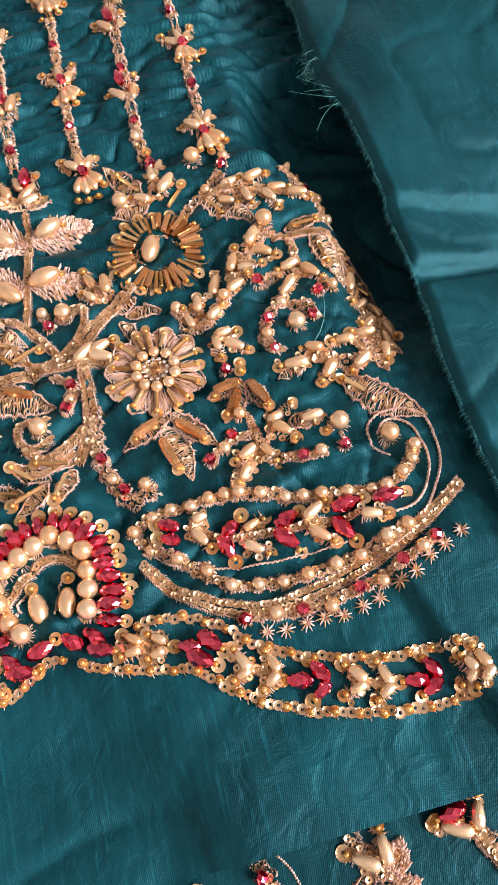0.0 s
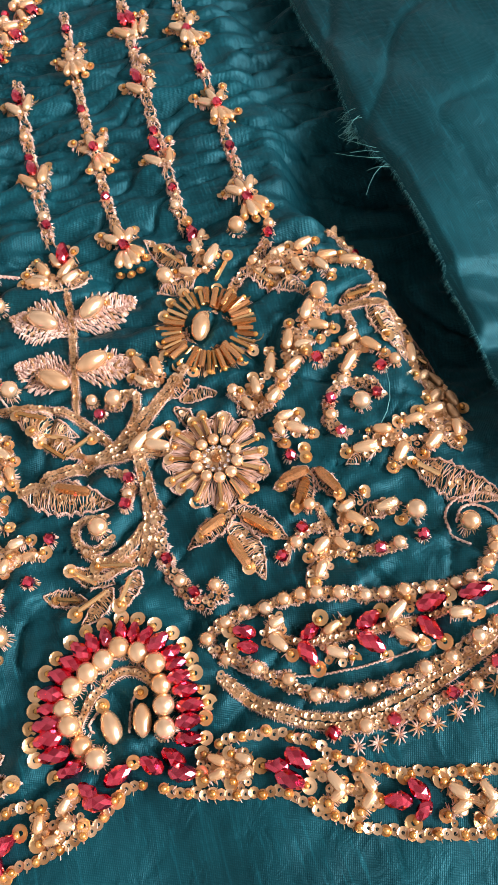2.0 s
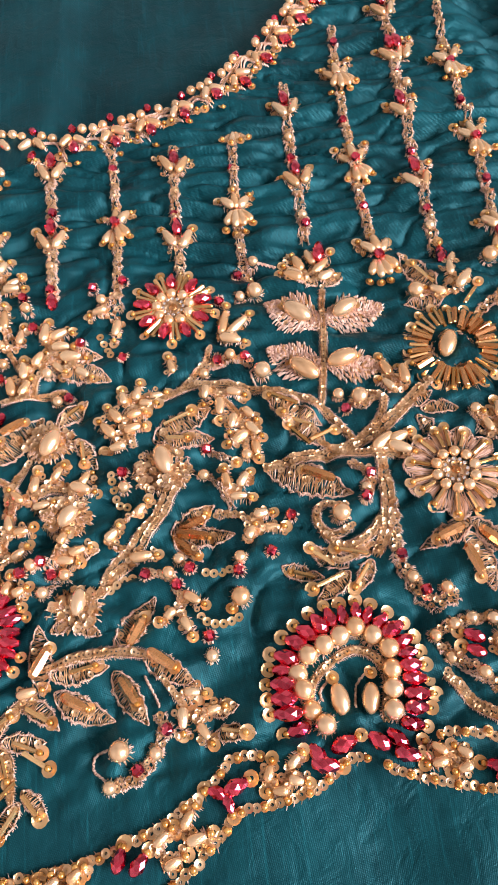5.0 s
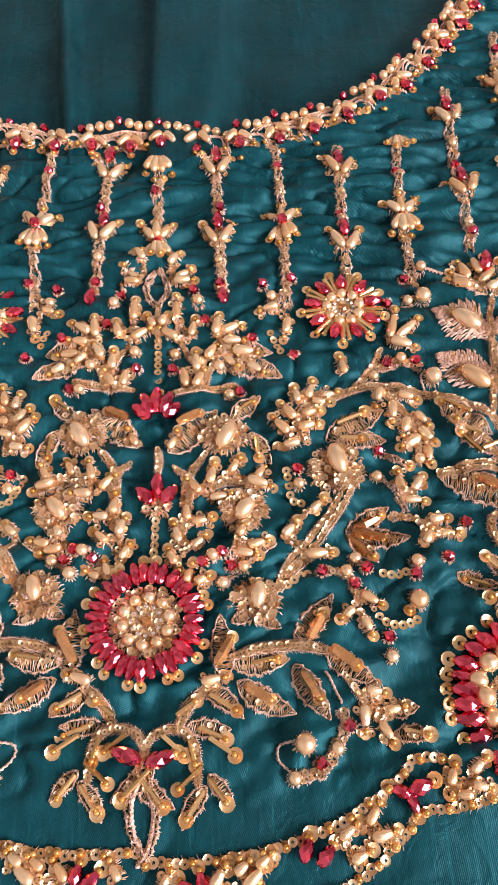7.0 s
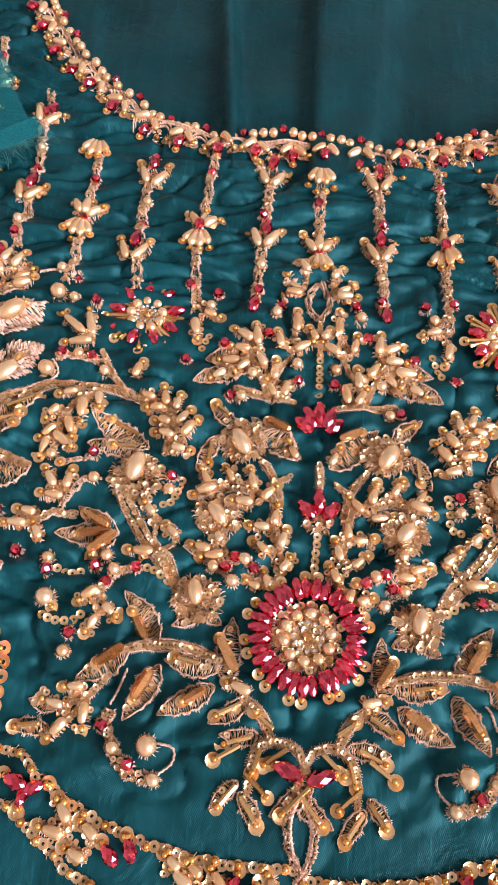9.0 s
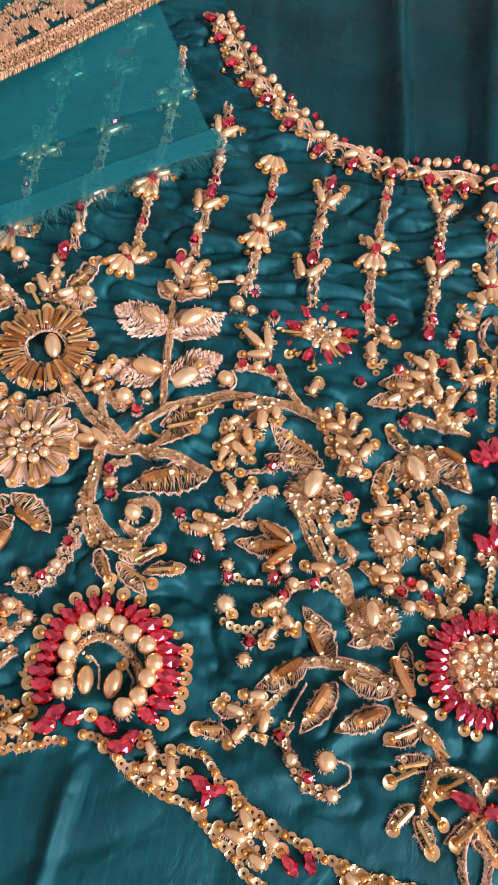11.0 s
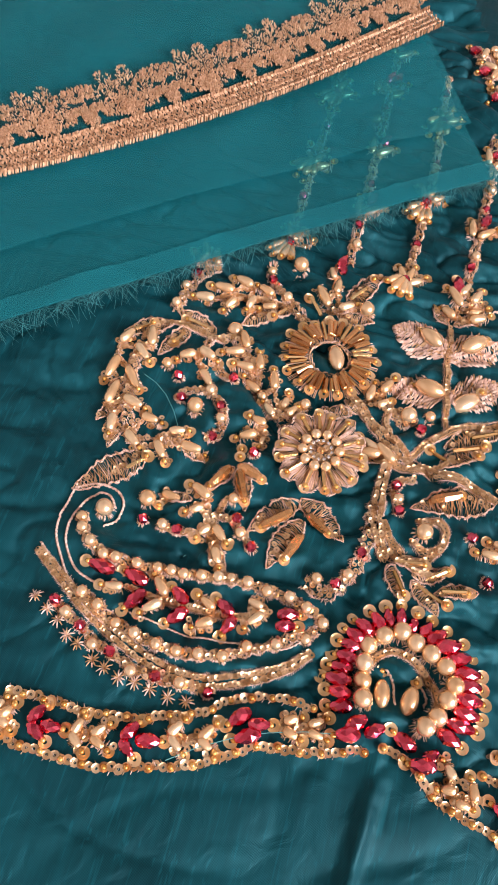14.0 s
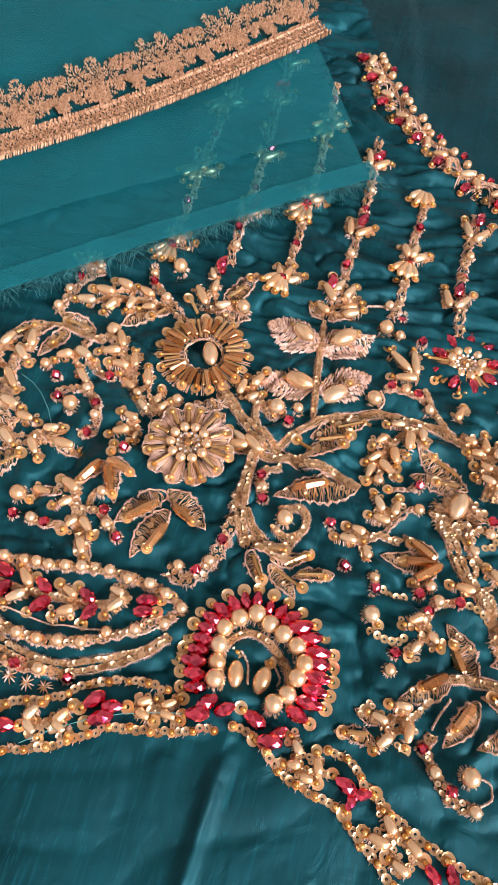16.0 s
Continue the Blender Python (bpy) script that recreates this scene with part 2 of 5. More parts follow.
_sv, _sf = sequin_rows()
DISC = mesh_of("sequin", _sv, _sf, SEQUIN)
_lv, _lf = sequin_rows(10)
_lv, _lf = _lv[:30], [f for f in _lf if max(f) < 30]

# ---- the drape of the cloth ----
NECK = [(-0.160, 0.345), (-0.140, 0.318), (-0.126, 0.284), (-0.109, 0.254), (-0.080, 0.223), (-0.052, 0.2095), (-0.028, 0.207), (-0.003, 0.207), (0.028, 0.2035), (0.049, 0.208), (0.068, 0.215), (0.090, 0.2275), (0.109, 0.247), (0.129, 0.274), (0.141, 0.300), (0.150, 0.345)]


def neck_y(x):
    for (x0, y0), (x1, y1) in zip(NECK, NECK[1:]):
        if x0 <= x <= x1:
            return y0 + (y1 - y0) * (x - x0) / (x1 - x0)
    return 9.0


def nz(x, y, z=0.0):
    return noise.noise((x, y, z))


def ridge(d, w):
    return math.exp(-(d / w) ** 2)


def height(x, y):
    """How high the embroidered cloth lies over the table."""
    h = 0.0010 * nz(x * 14, y * 14)
    band = smoothstep(0.085, 0.12, y)
    h += band * (0.0048 * nz(x * 38, y * 140 + 3.0 * nz(x * 16, y * 12), 3) + 0.0018 * nz(x * 90, y * 300, 5))
    work = smoothstep(-0.06, -0.03, y) * (1 - band) * (1 - 0.6 * smoothstep(0.19, 0.23, abs(x)))
    h += work * (0.0033 * nz(x * 62 + 1.2 * nz(y * 40, x * 25), y * 120 + 1.5 * nz(x * 30, y * 20), 7) + 0.0017 * nz(x * 150, y * 230, 9))
    low = 1 - smoothstep(-0.075, -0.04, y)
    h += low * 0.0060 * nz(x * 16 + 0.4 * nz(y * 10, x * 5), y * 9, 11)
    # crisp puckers: sharp valleys between flat tops
    fold = abs(nz(x * 24 + 0.8 * nz(y * 30, x * 20, 15), y * 85 + 2.2 * nz(x * 14, y * 10, 16), 17))
    h -= band * 0.0037 * math.exp(-fold / 0.055)
    tuck = abs(nz(x * 34 + 1.5 * nz(y * 26, x * 18, 18), y * 52 + 1.5 * nz(x * 24, y * 16, 19), 20))
    h -= work * 0.0031 * math.exp(-tuck / 0.045)
    h -= low * 0.0016 * math.exp(-abs(nz(x * 13 + 1.5 * y, y * 16 - 5 * x, 23)) / 0.05)
    # narrow crevices between soft folds
    h -= (1 - band) * 0.0018 * ridge(nz(x * 15 + 9, y * 21, 61), 0.06) * smoothstep(0.012, 0.05, abs(x)) * (0.3 + 0.7 * smoothstep(-0.055, -0.03, y))
    # creases that run down to the hem
    h += 0.0034 * ridge(x + 0.116 - 0.06 * (y + 0.05), 0.0022) * (1 - smoothstep(-0.06, -0.035, y))
    h += 0.0050 * smoothstep(0.0, 0.005, x - 0.204 + 0.33 * (y + 0.05)) * (1 - smoothstep(-0.04, -0.015, y))
    h += 0.0022 * ridge(x - 0.145 + 0.35 * (y + 0.09), 0.012) * low
    h -= 0.0020 * ridge(x - 0.125 + 0.5 * (y + 0.09), 0.010) * low
    # towards the armhole the cloth lifts a little, then dips under the side panel
    h += 0.0030 * smoothstep(0.15, 0.2, x) * smoothstep(-0.06, 0.0, y)
    h -= 0.0250 * smoothstep(0.217, 0.236, x + 0.006 * nz(y * 20, 4) + 0.012 * smoothstep(0.09, 0.13, y)) * smoothstep(0.005, 0.055, y) * (1 - 0.7 * smoothstep(0.135, 0.165, y))
    return h


def sheet(name, x0, x1, y0, y1, step, z, material, keep=None, thick=0.0):
    nx, ny = int((x1 - x0) / step) + 1, int((y1 - y0) / step) + 1
    verts, faces, index = [], [], {}
    for j in range(ny):
        for i in range(nx):
            x, y = x0 + (x1 - x0) * i / (nx - 1), y0 + (y1 - y0) * j / (ny - 1)
            if keep is None or keep(x, y):
                index[i, j] = len(verts)
                verts.append((x, y, z(x, y)))
    for j in range(ny - 1):
        for i in range(nx - 1):
            q = ((i, j), (i + 1, j), (i + 1, j + 1), (i, j + 1))
            if all(k in index for k in q):
                faces.append([index[k] for k in q])
    return mesh_of(name, verts, faces, material, True)


def hold(name, me, parent, label="", kind=""):
    ob = new(name, me)
    ob.parent = parent
    return tagged(ob, label, kind=kind)


# ---- the room that closes the place, and the table ----
def slab(name, a, b, material, label, hole=None):
    """A wall, floor or ceiling box from corner a to corner b; hole: (y0, y1, z0, z1) cut through along x."""
    verts, faces = [], []

    def box(p, q):
        n = len(verts)
        verts.extend([(x, y, z) for x in (p[0], q[0]) for y in (p[1], q[1]) for z in (p[2], q[2])])
        faces.extend([[n + k for k in f] for f in ((0, 1, 3, 2), (4, 6, 7, 5), (0, 4, 5, 1), (2, 3, 7, 6), (0, 2, 6, 4), (1, 5, 7, 3))])

    if hole:
        y0, y1, z0, z1 = hole
        box(a, (b[0], y0, b[2]))
        box((a[0], y1, a[2]), b)
        box((a[0], y0, a[2]), (b[0], y1, z0))
        box((a[0], y0, z1), (b[0], y1, b[2]))
    else:
        box(a, b)
    return tagged(new(name, mesh_of(name, verts, faces, material)), label, kind="structure")


slab("floor", (-1.6, -2.8, -0.85), (2.6, 2.2, -0.76), FLOORING, "pale stone floor of the room")
slab("ceiling", (-1.7, -2.9, 2.65), (2.7, 2.3, 2.75), WHITE, "plain white ceiling")
slab("wall_west", (-1.7, -2.9, -0.76), (-1.6, 2.3, 2.65), WHITE, "plain off-white wall")
slab("wall_east", (2.6, -2.9, -0.76), (2.7, 2.3, 2.65), WHITE, "plain off-white wall with a window opening", (-2.55, -0.35, 0.70, 2.54))
slab("wall_south", (-1.6, -2.9, -0.76), (2.6, -2.8, 2.65), WHITE, "plain off-white wall")
slab("wall_north", (-1.6, 2.2, -0.76), (2.6, 2.3, 2.65), WHITE, "plain off-white wall")

table = tagged(new("table"), "dark wooden table under the cloths", "table")
_bm = bmesh.new()
bmesh.ops.create_cube(_bm, size=1.0, matrix=Matrix.Translation((0, 0.1, -0.054)) @ Matrix.Diagonal((1.5, 1.1, 0.03, 1)))
bmesh.ops.bevel(_bm, geom=list(_bm.edges), offset=0.004, segments=2, affect="EDGES")
_me = bpy.data.meshes.new("tabletop")
_bm.to_mesh(_me)
_me.materials.append(WOOD)
hold("tabletop", _me, table)
for _x in (-0.7, 0.7):
    for _y in (-0.4, 0.6):
        _bm = bmesh.new()
        bmesh.ops.create_cone(_bm, cap_ends=True, segments=12, radius1=0.02, radius2=0.028, depth=0.693, matrix=Matrix.Translation((_x, _y, -0.4145)))
        _me = bpy.data.meshes.new("leg")
        _bm.to_mesh(_me)
        _me.materials.append(WOOD)
        hold("leg", _me, table)

# a plain teal length of the same silk lies under everything, its shade painted in
spread = sheet("under_cloth", -0.62, 0.62, -0.40, 0.60, 0.008, lambda x, y: -0.0360 + 0.0015 * nz(x * 9, y * 9, 2), SILK_SHADED)
tagged(new("under_cloth", spread), "teal silk cloth spread over the table, coloured as if in shade", "cloth")


# ---- the embroidered garment ----
garment = tagged(new("embroidered_garment"), "teal silk garment with yoke of pearls, ruby crystals and gold thread", "garment")


def on_front(x, y):
    return y < neck_y(x) - 0.002


hold("front_cloth", sheet("front_cloth", -0.35, 0.262, -0.1045, 0.345, 0.0012, height, SILK, on_front), garment, "teal dupion silk, finely puckered round the stitching")


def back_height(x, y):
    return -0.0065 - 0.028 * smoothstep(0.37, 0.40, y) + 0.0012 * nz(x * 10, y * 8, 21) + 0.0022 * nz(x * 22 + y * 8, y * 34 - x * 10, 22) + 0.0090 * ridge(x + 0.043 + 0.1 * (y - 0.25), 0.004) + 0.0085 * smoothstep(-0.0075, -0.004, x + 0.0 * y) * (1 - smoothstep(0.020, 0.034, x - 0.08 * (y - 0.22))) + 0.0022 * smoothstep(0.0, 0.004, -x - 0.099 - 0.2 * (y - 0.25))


# the back's darker tone is painted shade, not another dye
hold("back_cloth", sheet("back_cloth", -0.18, 0.18, 0.185, 0.40, 0.0025, back_height, SILK_SHADED), garment, "inner back of the neckline with soft pleats, shade put into its colour")

# the other half of the yoke mirrors this one, but the cloth lies a little askew there
SHIFTS_ONE = [(0.2046, 0.0009, -0.0042, 0.0136), (0.2174, -0.007, -0.0021, 0.0145), (0.2039, -0.0064, -0.0021, 0.0148), (0.2317, -0.025, -0.004, 0.0157), (0.1374, -0.0152, -0.0039, 0.0063), (0.1157, -0.0306, -0.0027, 0.0068), (0.107, -0.0298, -0.0036, 0.0059), (0.1753, -0.0682, -0.01, 0.0111), (0.1491, -0.0521, -0.0059, 0.0078), (0.2046, -0.0752, -0.0078, 0.0145), (0.2022, 0.0797, 0.0031, 0.0092), (0.2022, 0.0389, -0.0013, 0.0146), (0.2368, 0.0513, -0.003, 0.0267), (0.1438, -0.0016, -0.0022, 0.006), (0.1294, 0.1019, 0.0024, 0.0042), (0.1123, 0.1026, -0.0, 0.0063), (0.1118, 0.0788, 0.003, 0.0073), (0.1255, 0.0807, 0.0013, 0.0038), (0.1289, 0.0663, -0.0017, 0.0061), (0.1213, 0.1642, 0.0035, 0.0009), (0.0727, 0.1767, 0.0039, 0.0009)]
SHIFTS_TWO = [(0.0719, 0.1396, -0.001, -0.0008), (0.0954, 0.1524, 0.002, 0.0024), (0.0981, 0.1938, 0.0055, 0.0005), (0.1456, 0.1234, 0.0036, 0.0093), (0.1294, -0.0391, -0.0038, 0.0079), (0.0731, -0.0505, -0.0042, 0.0028), (0.0459, -0.0638, -0.0027, 0.0025), (0.1613, -0.038, -0.0077, 0.0114), (0.2236, -0.012, -0.0028, 0.0147), (0.1658, -0.0118, -0.0081, 0.0082), (0.1649, 0.0818, 0.003, 0.0052), (0.1546, 0.0352, -0.0016, 0.014), (0.1159, 0.0244, -0.0003, 0.0052), (0.082, 0.0022, 0.0009, 0.0033), (0.045, -0.0372, 0.0008, 0.0025), (0.0683, 0.1089, 0.0054, 0.0046), (0.0609, 0.0499, 0.0027, 0.0006), (0.0248, 0.0592, -0.0001, 0.0031), (0.0303, 0.0339, -0.0004, 0.0022), (0.0334, 0.0054, -0.002, 0.0049), (0.0, 0.1, 0, 0), (0.0, -0.02, 0, 0)]


def place(x, y, side):
    if side > 0:
        return x, y
    sx = sy = sw = 0.0
    for px, py, dx, dy in SHIFTS_ONE + SHIFTS_TWO:
        w = 1.0 / ((x - px) ** 2 + (y - py) ** 2 + 0.00016) ** 1.6
        sx, sy, sw = sx + w * dx, sy + w * dy, sw + w
    return -x + sx / sw, y + sy / sw


FLAT = [None]


def level(x, y):
    """The height on which beads and stitches lie; a heavy flower is stiff and stays flat."""
    return height(x, y) if FLAT[0] is None else FLAT[0]


class Threads:
    """Stitches laid on the cloth, each a small arched thread, gathered into one mesh with two thread colours."""

    def __init__(self):
        self.v, self.f, self.mi = [], [], []
        self.sv, self.sf = [], []

    def stitch(self, x0, y0, x1, y1, r=0.00022, lift=0.0007, tone=0, base=0.0002):
        dx, dy = x1 - x0, y1 - y0
        d = math.hypot(dx, dy)
        if d < 1e-6:
            return
        px, py = -dy / d * r, dx / d * r
        n = len(self.v)
        m = max(2, min(12, int(d / 0.0011)))
        for k in range(m + 1):
            u = k / m
            x, y, s = x0 + dx * u, y0 + dy * u, 1.1 - 0.5 * abs(2 * u - 1)
            z = level(x, y) + base + lift * (1 - (2 * u - 1) ** 2)
            self.v += [(x + px * s, y + py * s, z), (x, y, z + r * 1.6 * s), (x - px * s, y - py * s, z)]
        for k in range(0, 3 * m, 3):
            self.f += [(n + k, n + k + 3, n + k + 4, n + k + 1), (n + k + 1, n + k + 4, n + k + 5, n + k + 2)]
            self.mi += [tone, tone]

    def sequin(self, x, y, r, tilt=0.35, up=0.0009):
        a, b = random.uniform(-tilt, tilt), random.uniform(-tilt, tilt)
        z = level(x, y) + up
        n = len(self.sv)
        for vx, vy, vz in _lv:
            self.sv.append((x + vx * r, y + vy * r, z + r * (vz + vx * a + vy * b)))
        self.sf += [tuple(n + k for k in f) for f in _lf]


def curve(pts, step):
    """Even points with their headings along a smooth line through pts."""
    p = [Vector(q) for q in pts]
    p = [p[0] * 2 - p[1]] + p + [p[-1] * 2 - p[-2]]
    fine = []
    for i in range(1, len(p) - 2):
        a, b, c, d = p[i - 1 : i + 3]
        for k in range(14):
            u = k / 14
            fine.append(0.5 * (2 * b + (c - a) * u + (2 * a - 5 * b + 4 * c - d) * u * u + (3 * b - a - 3 * c + d) * u ** 3))
    fine.append(p[-2])
    out, gone, at_ = [], 0.0, 0.0
    for a, b in zip(fine, fine[1:]):
        d = (b - a).length
        while d > 0 and at_ <= gone + d:
            q = a + (b - a) * ((at_ - gone) / d)
            h = (b - a) / d
            out.append((q.x, q.y, h.x, h.y))
            at_ += step
        gone += d
    return out


def lay(me, name, parent, x, y, z, heading, sx, sy, sz, dip=0.0, roll=0.0):
    ob = bpy.data.objects.new(name, me)
    scene.collection.objects.link(ob)
    ob.parent = parent
    ob.matrix_basis = Matrix.LocRotScale((x, y, z), Euler((roll, dip, heading)), (sx, sy, sz))
    return ob


# every element: args in metres on the cloth; P: list of mapped points
class Maker:
    def __init__(self, ob, th, side):
        self.ob, self.th, self.side = ob, th, side

    def at(self, x, y):
        return place(x, y, self.side)

    def pts(self, a):
        return [self.at(a[i], a[i + 1]) for i in range(0, len(a) - 1, 2)]

    def long(self, me, name, x0, y0, x1, y1, w, up, h=None, dip=0.0):
        d = math.hypot(x1 - x0, y1 - y0)
        z = level((x0 + x1) / 2, (y0 + y1) / 2) + up
        lay(me, name, self.ob, x0, y0, z, math.atan2(y1 - y0, x1 - x0), d, w, h or w, dip + random.uniform(-0.05, 0.05), random.uniform(0, 6))

    def disc(self, x, y, r=0.0020, up=0.0011, tilt=0.3):
        lay(DISC, "sequin", self.ob, x, y, level(x, y) + up, random.uniform(0, 6), r, r, r, random.uniform(-tilt, tilt), random.uniform(-tilt, tilt))

    def seed(self, x, y, up=0.0018):
        lay(SEED_BEAD, "seed_bead", self.ob, x, y, level(x, y) + up, random.uniform(0, 6), 0.0010, 0.0010, 0.0010, random.uniform(0, 1))

    def tipped(self, x0, y0, x1, y1):
        """A drop pearl from its sequin end to its far end."""
        d = math.hypot(x1 - x0, y1 - y0)
        ux, uy = (x1 - x0) / d, (y1 - y0) / d
        k = min(0.0019, d * 0.3)
        self.disc(x0, y0, random.uniform(0.0017, 0.0021), 0.0009, 0.2)
        self.seed(x0 + ux * 0.0006, y0 + uy * 0.0006)
        w = min(0.0038, max(0.0030, 0.45 * d)) * random.uniform(0.92, 1.08)
        self.long(DROP, "drop_pearl", x0 + ux * k, y0 + uy * k, x1 + ux * 0.0004, y1 + uy * 0.0004, w, 0.0022)
        self.under(x0, y0, x1, y1)

    def under(self, x0, y0, x1, y1):
        d = math.hypot(x1 - x0, y1 - y0)
        ux, uy = (x1 - x0) / d, (y1 - y0) / d
        for k in range(38):
            u = (k + random.random()) / 38 * d
            s = random.choice((-1, 1))
            w = random.uniform(0.0013, 0.0025) * s
            x, y = x0 + ux * u, y0 + uy * u
            e = random.uniform(-0.0004, 0.0010)
            self.th.stitch(x, y, x - uy * w + ux * e, y + ux * w + uy * e, random.uniform(0.00012, 0.00022), 0.0006, random.choice((0, 1, 1)))
        for k in range(4):
            s = random.choice((-1, 1)) * random.uniform(0.0010, 0.0024)
            u = random.random() * d
            self.th.sequin(x0 + ux * u - uy * s, y0 + uy * u + ux * s, random.uniform(0.0009, 0.0012), 0.3, random.uniform(0.0006, 0.0012))

    def do(self, kind, a):
        th, P = self.th, None
        if kind in ("D", "d", "G", "g", "R", "Q", "A", "B"):
            (x0, y0), (x1, y1) = self.pts(a)
            d = math.hypot(x1 - x0, y1 - y0)
            ux, uy = (x1 - x0) / d, (y1 - y0) / d
        if kind == "D":
            self.tipped(x0, y0, x1, y1)
        elif kind == "d":
            self.long(DROP, "drop_pearl", x0, y0, x1, y1, min(0.0040, max(0.0032, 0.50 * d)), 0.0022)
            self.under(x0, y0, x1, y1)
        elif kind in "Gg":
            w = d * (0.60 if kind == "G" else 0.58)
            self.long(OVAL, "oval_pearl", x0, y0, x1, y1, w, w * 0.42)
            if kind == "g":
                self.disc(x0, y0)
                self.seed(x0, y0)
        elif kind in "RQ":
            w = min(0.0048, 0.72 * d)
            self.long(GEM_LONG, "ruby_drop", x0, y0, x1 + ux * 0.0006, y1 + uy * 0.0006, w, 0.0023)
            if kind == "Q":
                self.disc(x0 - ux * 0.0012, y0 - uy * 0.0012, random.uniform(0.0019, 0.0023))
                self.seed(x0 - ux * 0.0004, y0 - uy * 0.0004)
        elif kind == "A":
            self.long(AMBER_LONG, "amber_drop", x0, y0, x1, y1, min(0.0036, 0.40 * d), 0.0025)
            self.disc(x0, y0)
            self.seed(x0, y0)
        elif kind == "B":
            self.disc(x0, y0, random.uniform(0.0020, 0.0024))
            self.seed(x0 + ux * 0.0004, y0 + uy * 0.0004)
            self.long(TUBE, "bugle_bead", x0 + ux * 0.0012, y0 + uy * 0.0012, x1, y1, 0.0015, 0.0016)
        elif kind in ("p", "P"):
            x, y = self.at(*a)
            r = 0.0020 if kind == "p" else 0.0030
            lay(BALL, "round_pearl", self.ob, x, y, level(x, y) + r * 0.95, random.uniform(0, 6), r, r, r, random.uniform(0, 6), random.uniform(0, 6))
            self.burr(x, y, r + 0.0005, 44)
        elif kind == "r":
            x, y = self.at(*a)
            r = 0.00195
            lay(GEM, "ruby_bead", self.ob, x, y, level(x, y) + r, random.uniform(0, 6), r, r, r, random.uniform(-0.4, 0.4), random.uniform(0, 6))
            self.burr(x, y, r + 0.0005, 44)
        elif kind == "S":
            x, y = self.at(*a)
            self.disc(x, y)
            self.seed(x, y, 0.0014)
        elif kind in ("pl", "PL"):
            for x, y in zip(a[::2], a[1::2]):
                self.do(kind[0], (x, y))
        elif kind == "SL":
            for x, y, hx, hy in curve(self.pts(a), 0.0025):
                self.disc(x, y, 0.0014, 0.0008, 0.25)
        elif kind == "BL":
            for i, (x, y, hx, hy) in enumerate(curve(self.pts(a), 0.0021)):
                j = random.uniform(-0.0005, 0.0005)
                th.sequin(x - hy * j, y + hx * j, random.uniform(0.0013, 0.0016), 0.25, random.uniform(0.0006, 0.0012))
                for s in (-1, 1):
                    w = s * random.uniform(0.0008, 0.0020)
                    th.stitch(x, y, x - hy * w + hx * 0.001, y + hx * w + hy * 0.001, 0.00015, 0.0006, random.choice((0, 1)))
                if i % 3 == 0:
                    self.seed(x - hy * j, y + hx * j, 0.0016)
        elif kind == "V":
            wide = min(a[0], 5.5) * 0.00036
            rows = 1 if a[0] < 4.5 else 2
            line = curve(self.pts(a[1:]), 0.00065)
            for i, (x, y, hx, hy) in enumerate(line):
                w = wide * (0.55 + 0.45 * math.sin(math.pi * (i + 0.5) / len(line)) ** 0.5)
                for s in (-1, 1):
                    o = s * w * random.uniform(0.80, 1.10)
                    th.stitch(x - hy * o, y + hx * o, x - hy * o * 0.2 + hx * 0.0016, y + hx * o * 0.2 + hy * 0.0016, 0.00022, 0.0009, 0)
                    o = s * w * random.uniform(0.98, 1.14)
                    th.stitch(x - hy * o, y + hx * o, x - hy * o + hx * 0.0014, y + hx * o + hy * 0.0014, 0.00017, 0.0006, random.choice((0, 1, 1)))
                    f = o + s * random.uniform(0.0003, 0.0009)
                    th.stitch(x - hy * o, y + hx * o, x - hy * f + hx * 0.0004, y + hx * f + hy * 0.0004, 0.00011, 0.0002, 1)
                if i % 2 == 0:
                    for k in range(rows):
                        o = (0.0 if rows == 1 else (k / (rows - 1) - 0.5) * 1.05 * w) + random.uniform(-0.0002, 0.0002)
                        e = random.uniform(-0.0003, 0.0003)
                        th.sequin(x - hy * o + hx * e, y + hx * o + hy * e, random.uniform(0.0008, 0.0011), 0.32, random.uniform(0.0011, 0.0016))
        elif kind == "K":
            w = a[0] * 0.00053
            for i, (x, y, hx, hy) in enumerate(curve(self.pts(a[1:]), 0.00030)):
                swell = 0.80 + 0.20 * math.sin(i * 0.42)
                for s in (-1, 1):
                    o = s * w * swell * math.sqrt(random.random())
                    e = random.uniform(0, 6.283)
                    L = random.uniform(0.0009, 0.0017)
                    px, py = x - hy * o, y + hx * o
                    th.stitch(px - L / 2 * math.cos(e), py - L / 2 * math.sin(e), px + L / 2 * math.cos(e), py + L / 2 * math.sin(e), random.uniform(0.00014, 0.00021), random.uniform(0.0004, 0.0010) + 0.0011 * (1 - abs(o) / w), 1 if random.random() < 0.55 else 0)
                    f, g_ = s * w * swell * 0.7, s * w * swell * random.uniform(0.95, 1.35)
                    th.stitch(x - hy * f, y + hx * f, x - hy * g_ + hx * 0.0003, y + hx * g_ + hy * 0.0003, 0.00012, 0.0004, 1)
                if i % 4 == 0 and a[0] > 2.2:
                    o = random.uniform(-0.22, 0.22) * w + (0.3 * w if (i // 4) % 2 else -0.3 * w)
                    th.sequin(x - hy * o, y + hx * o, random.uniform(0.0008, 0.00105), 0.4, random.uniform(0.0013, 0.0018))
        elif kind == "T":
            r = a[0] * 0.0002
            for i, (x, y, hx, hy) in enumerate(curve(self.pts(a[1:]), 0.0007)):
                s = 0.9 if i % 2 else -0.9
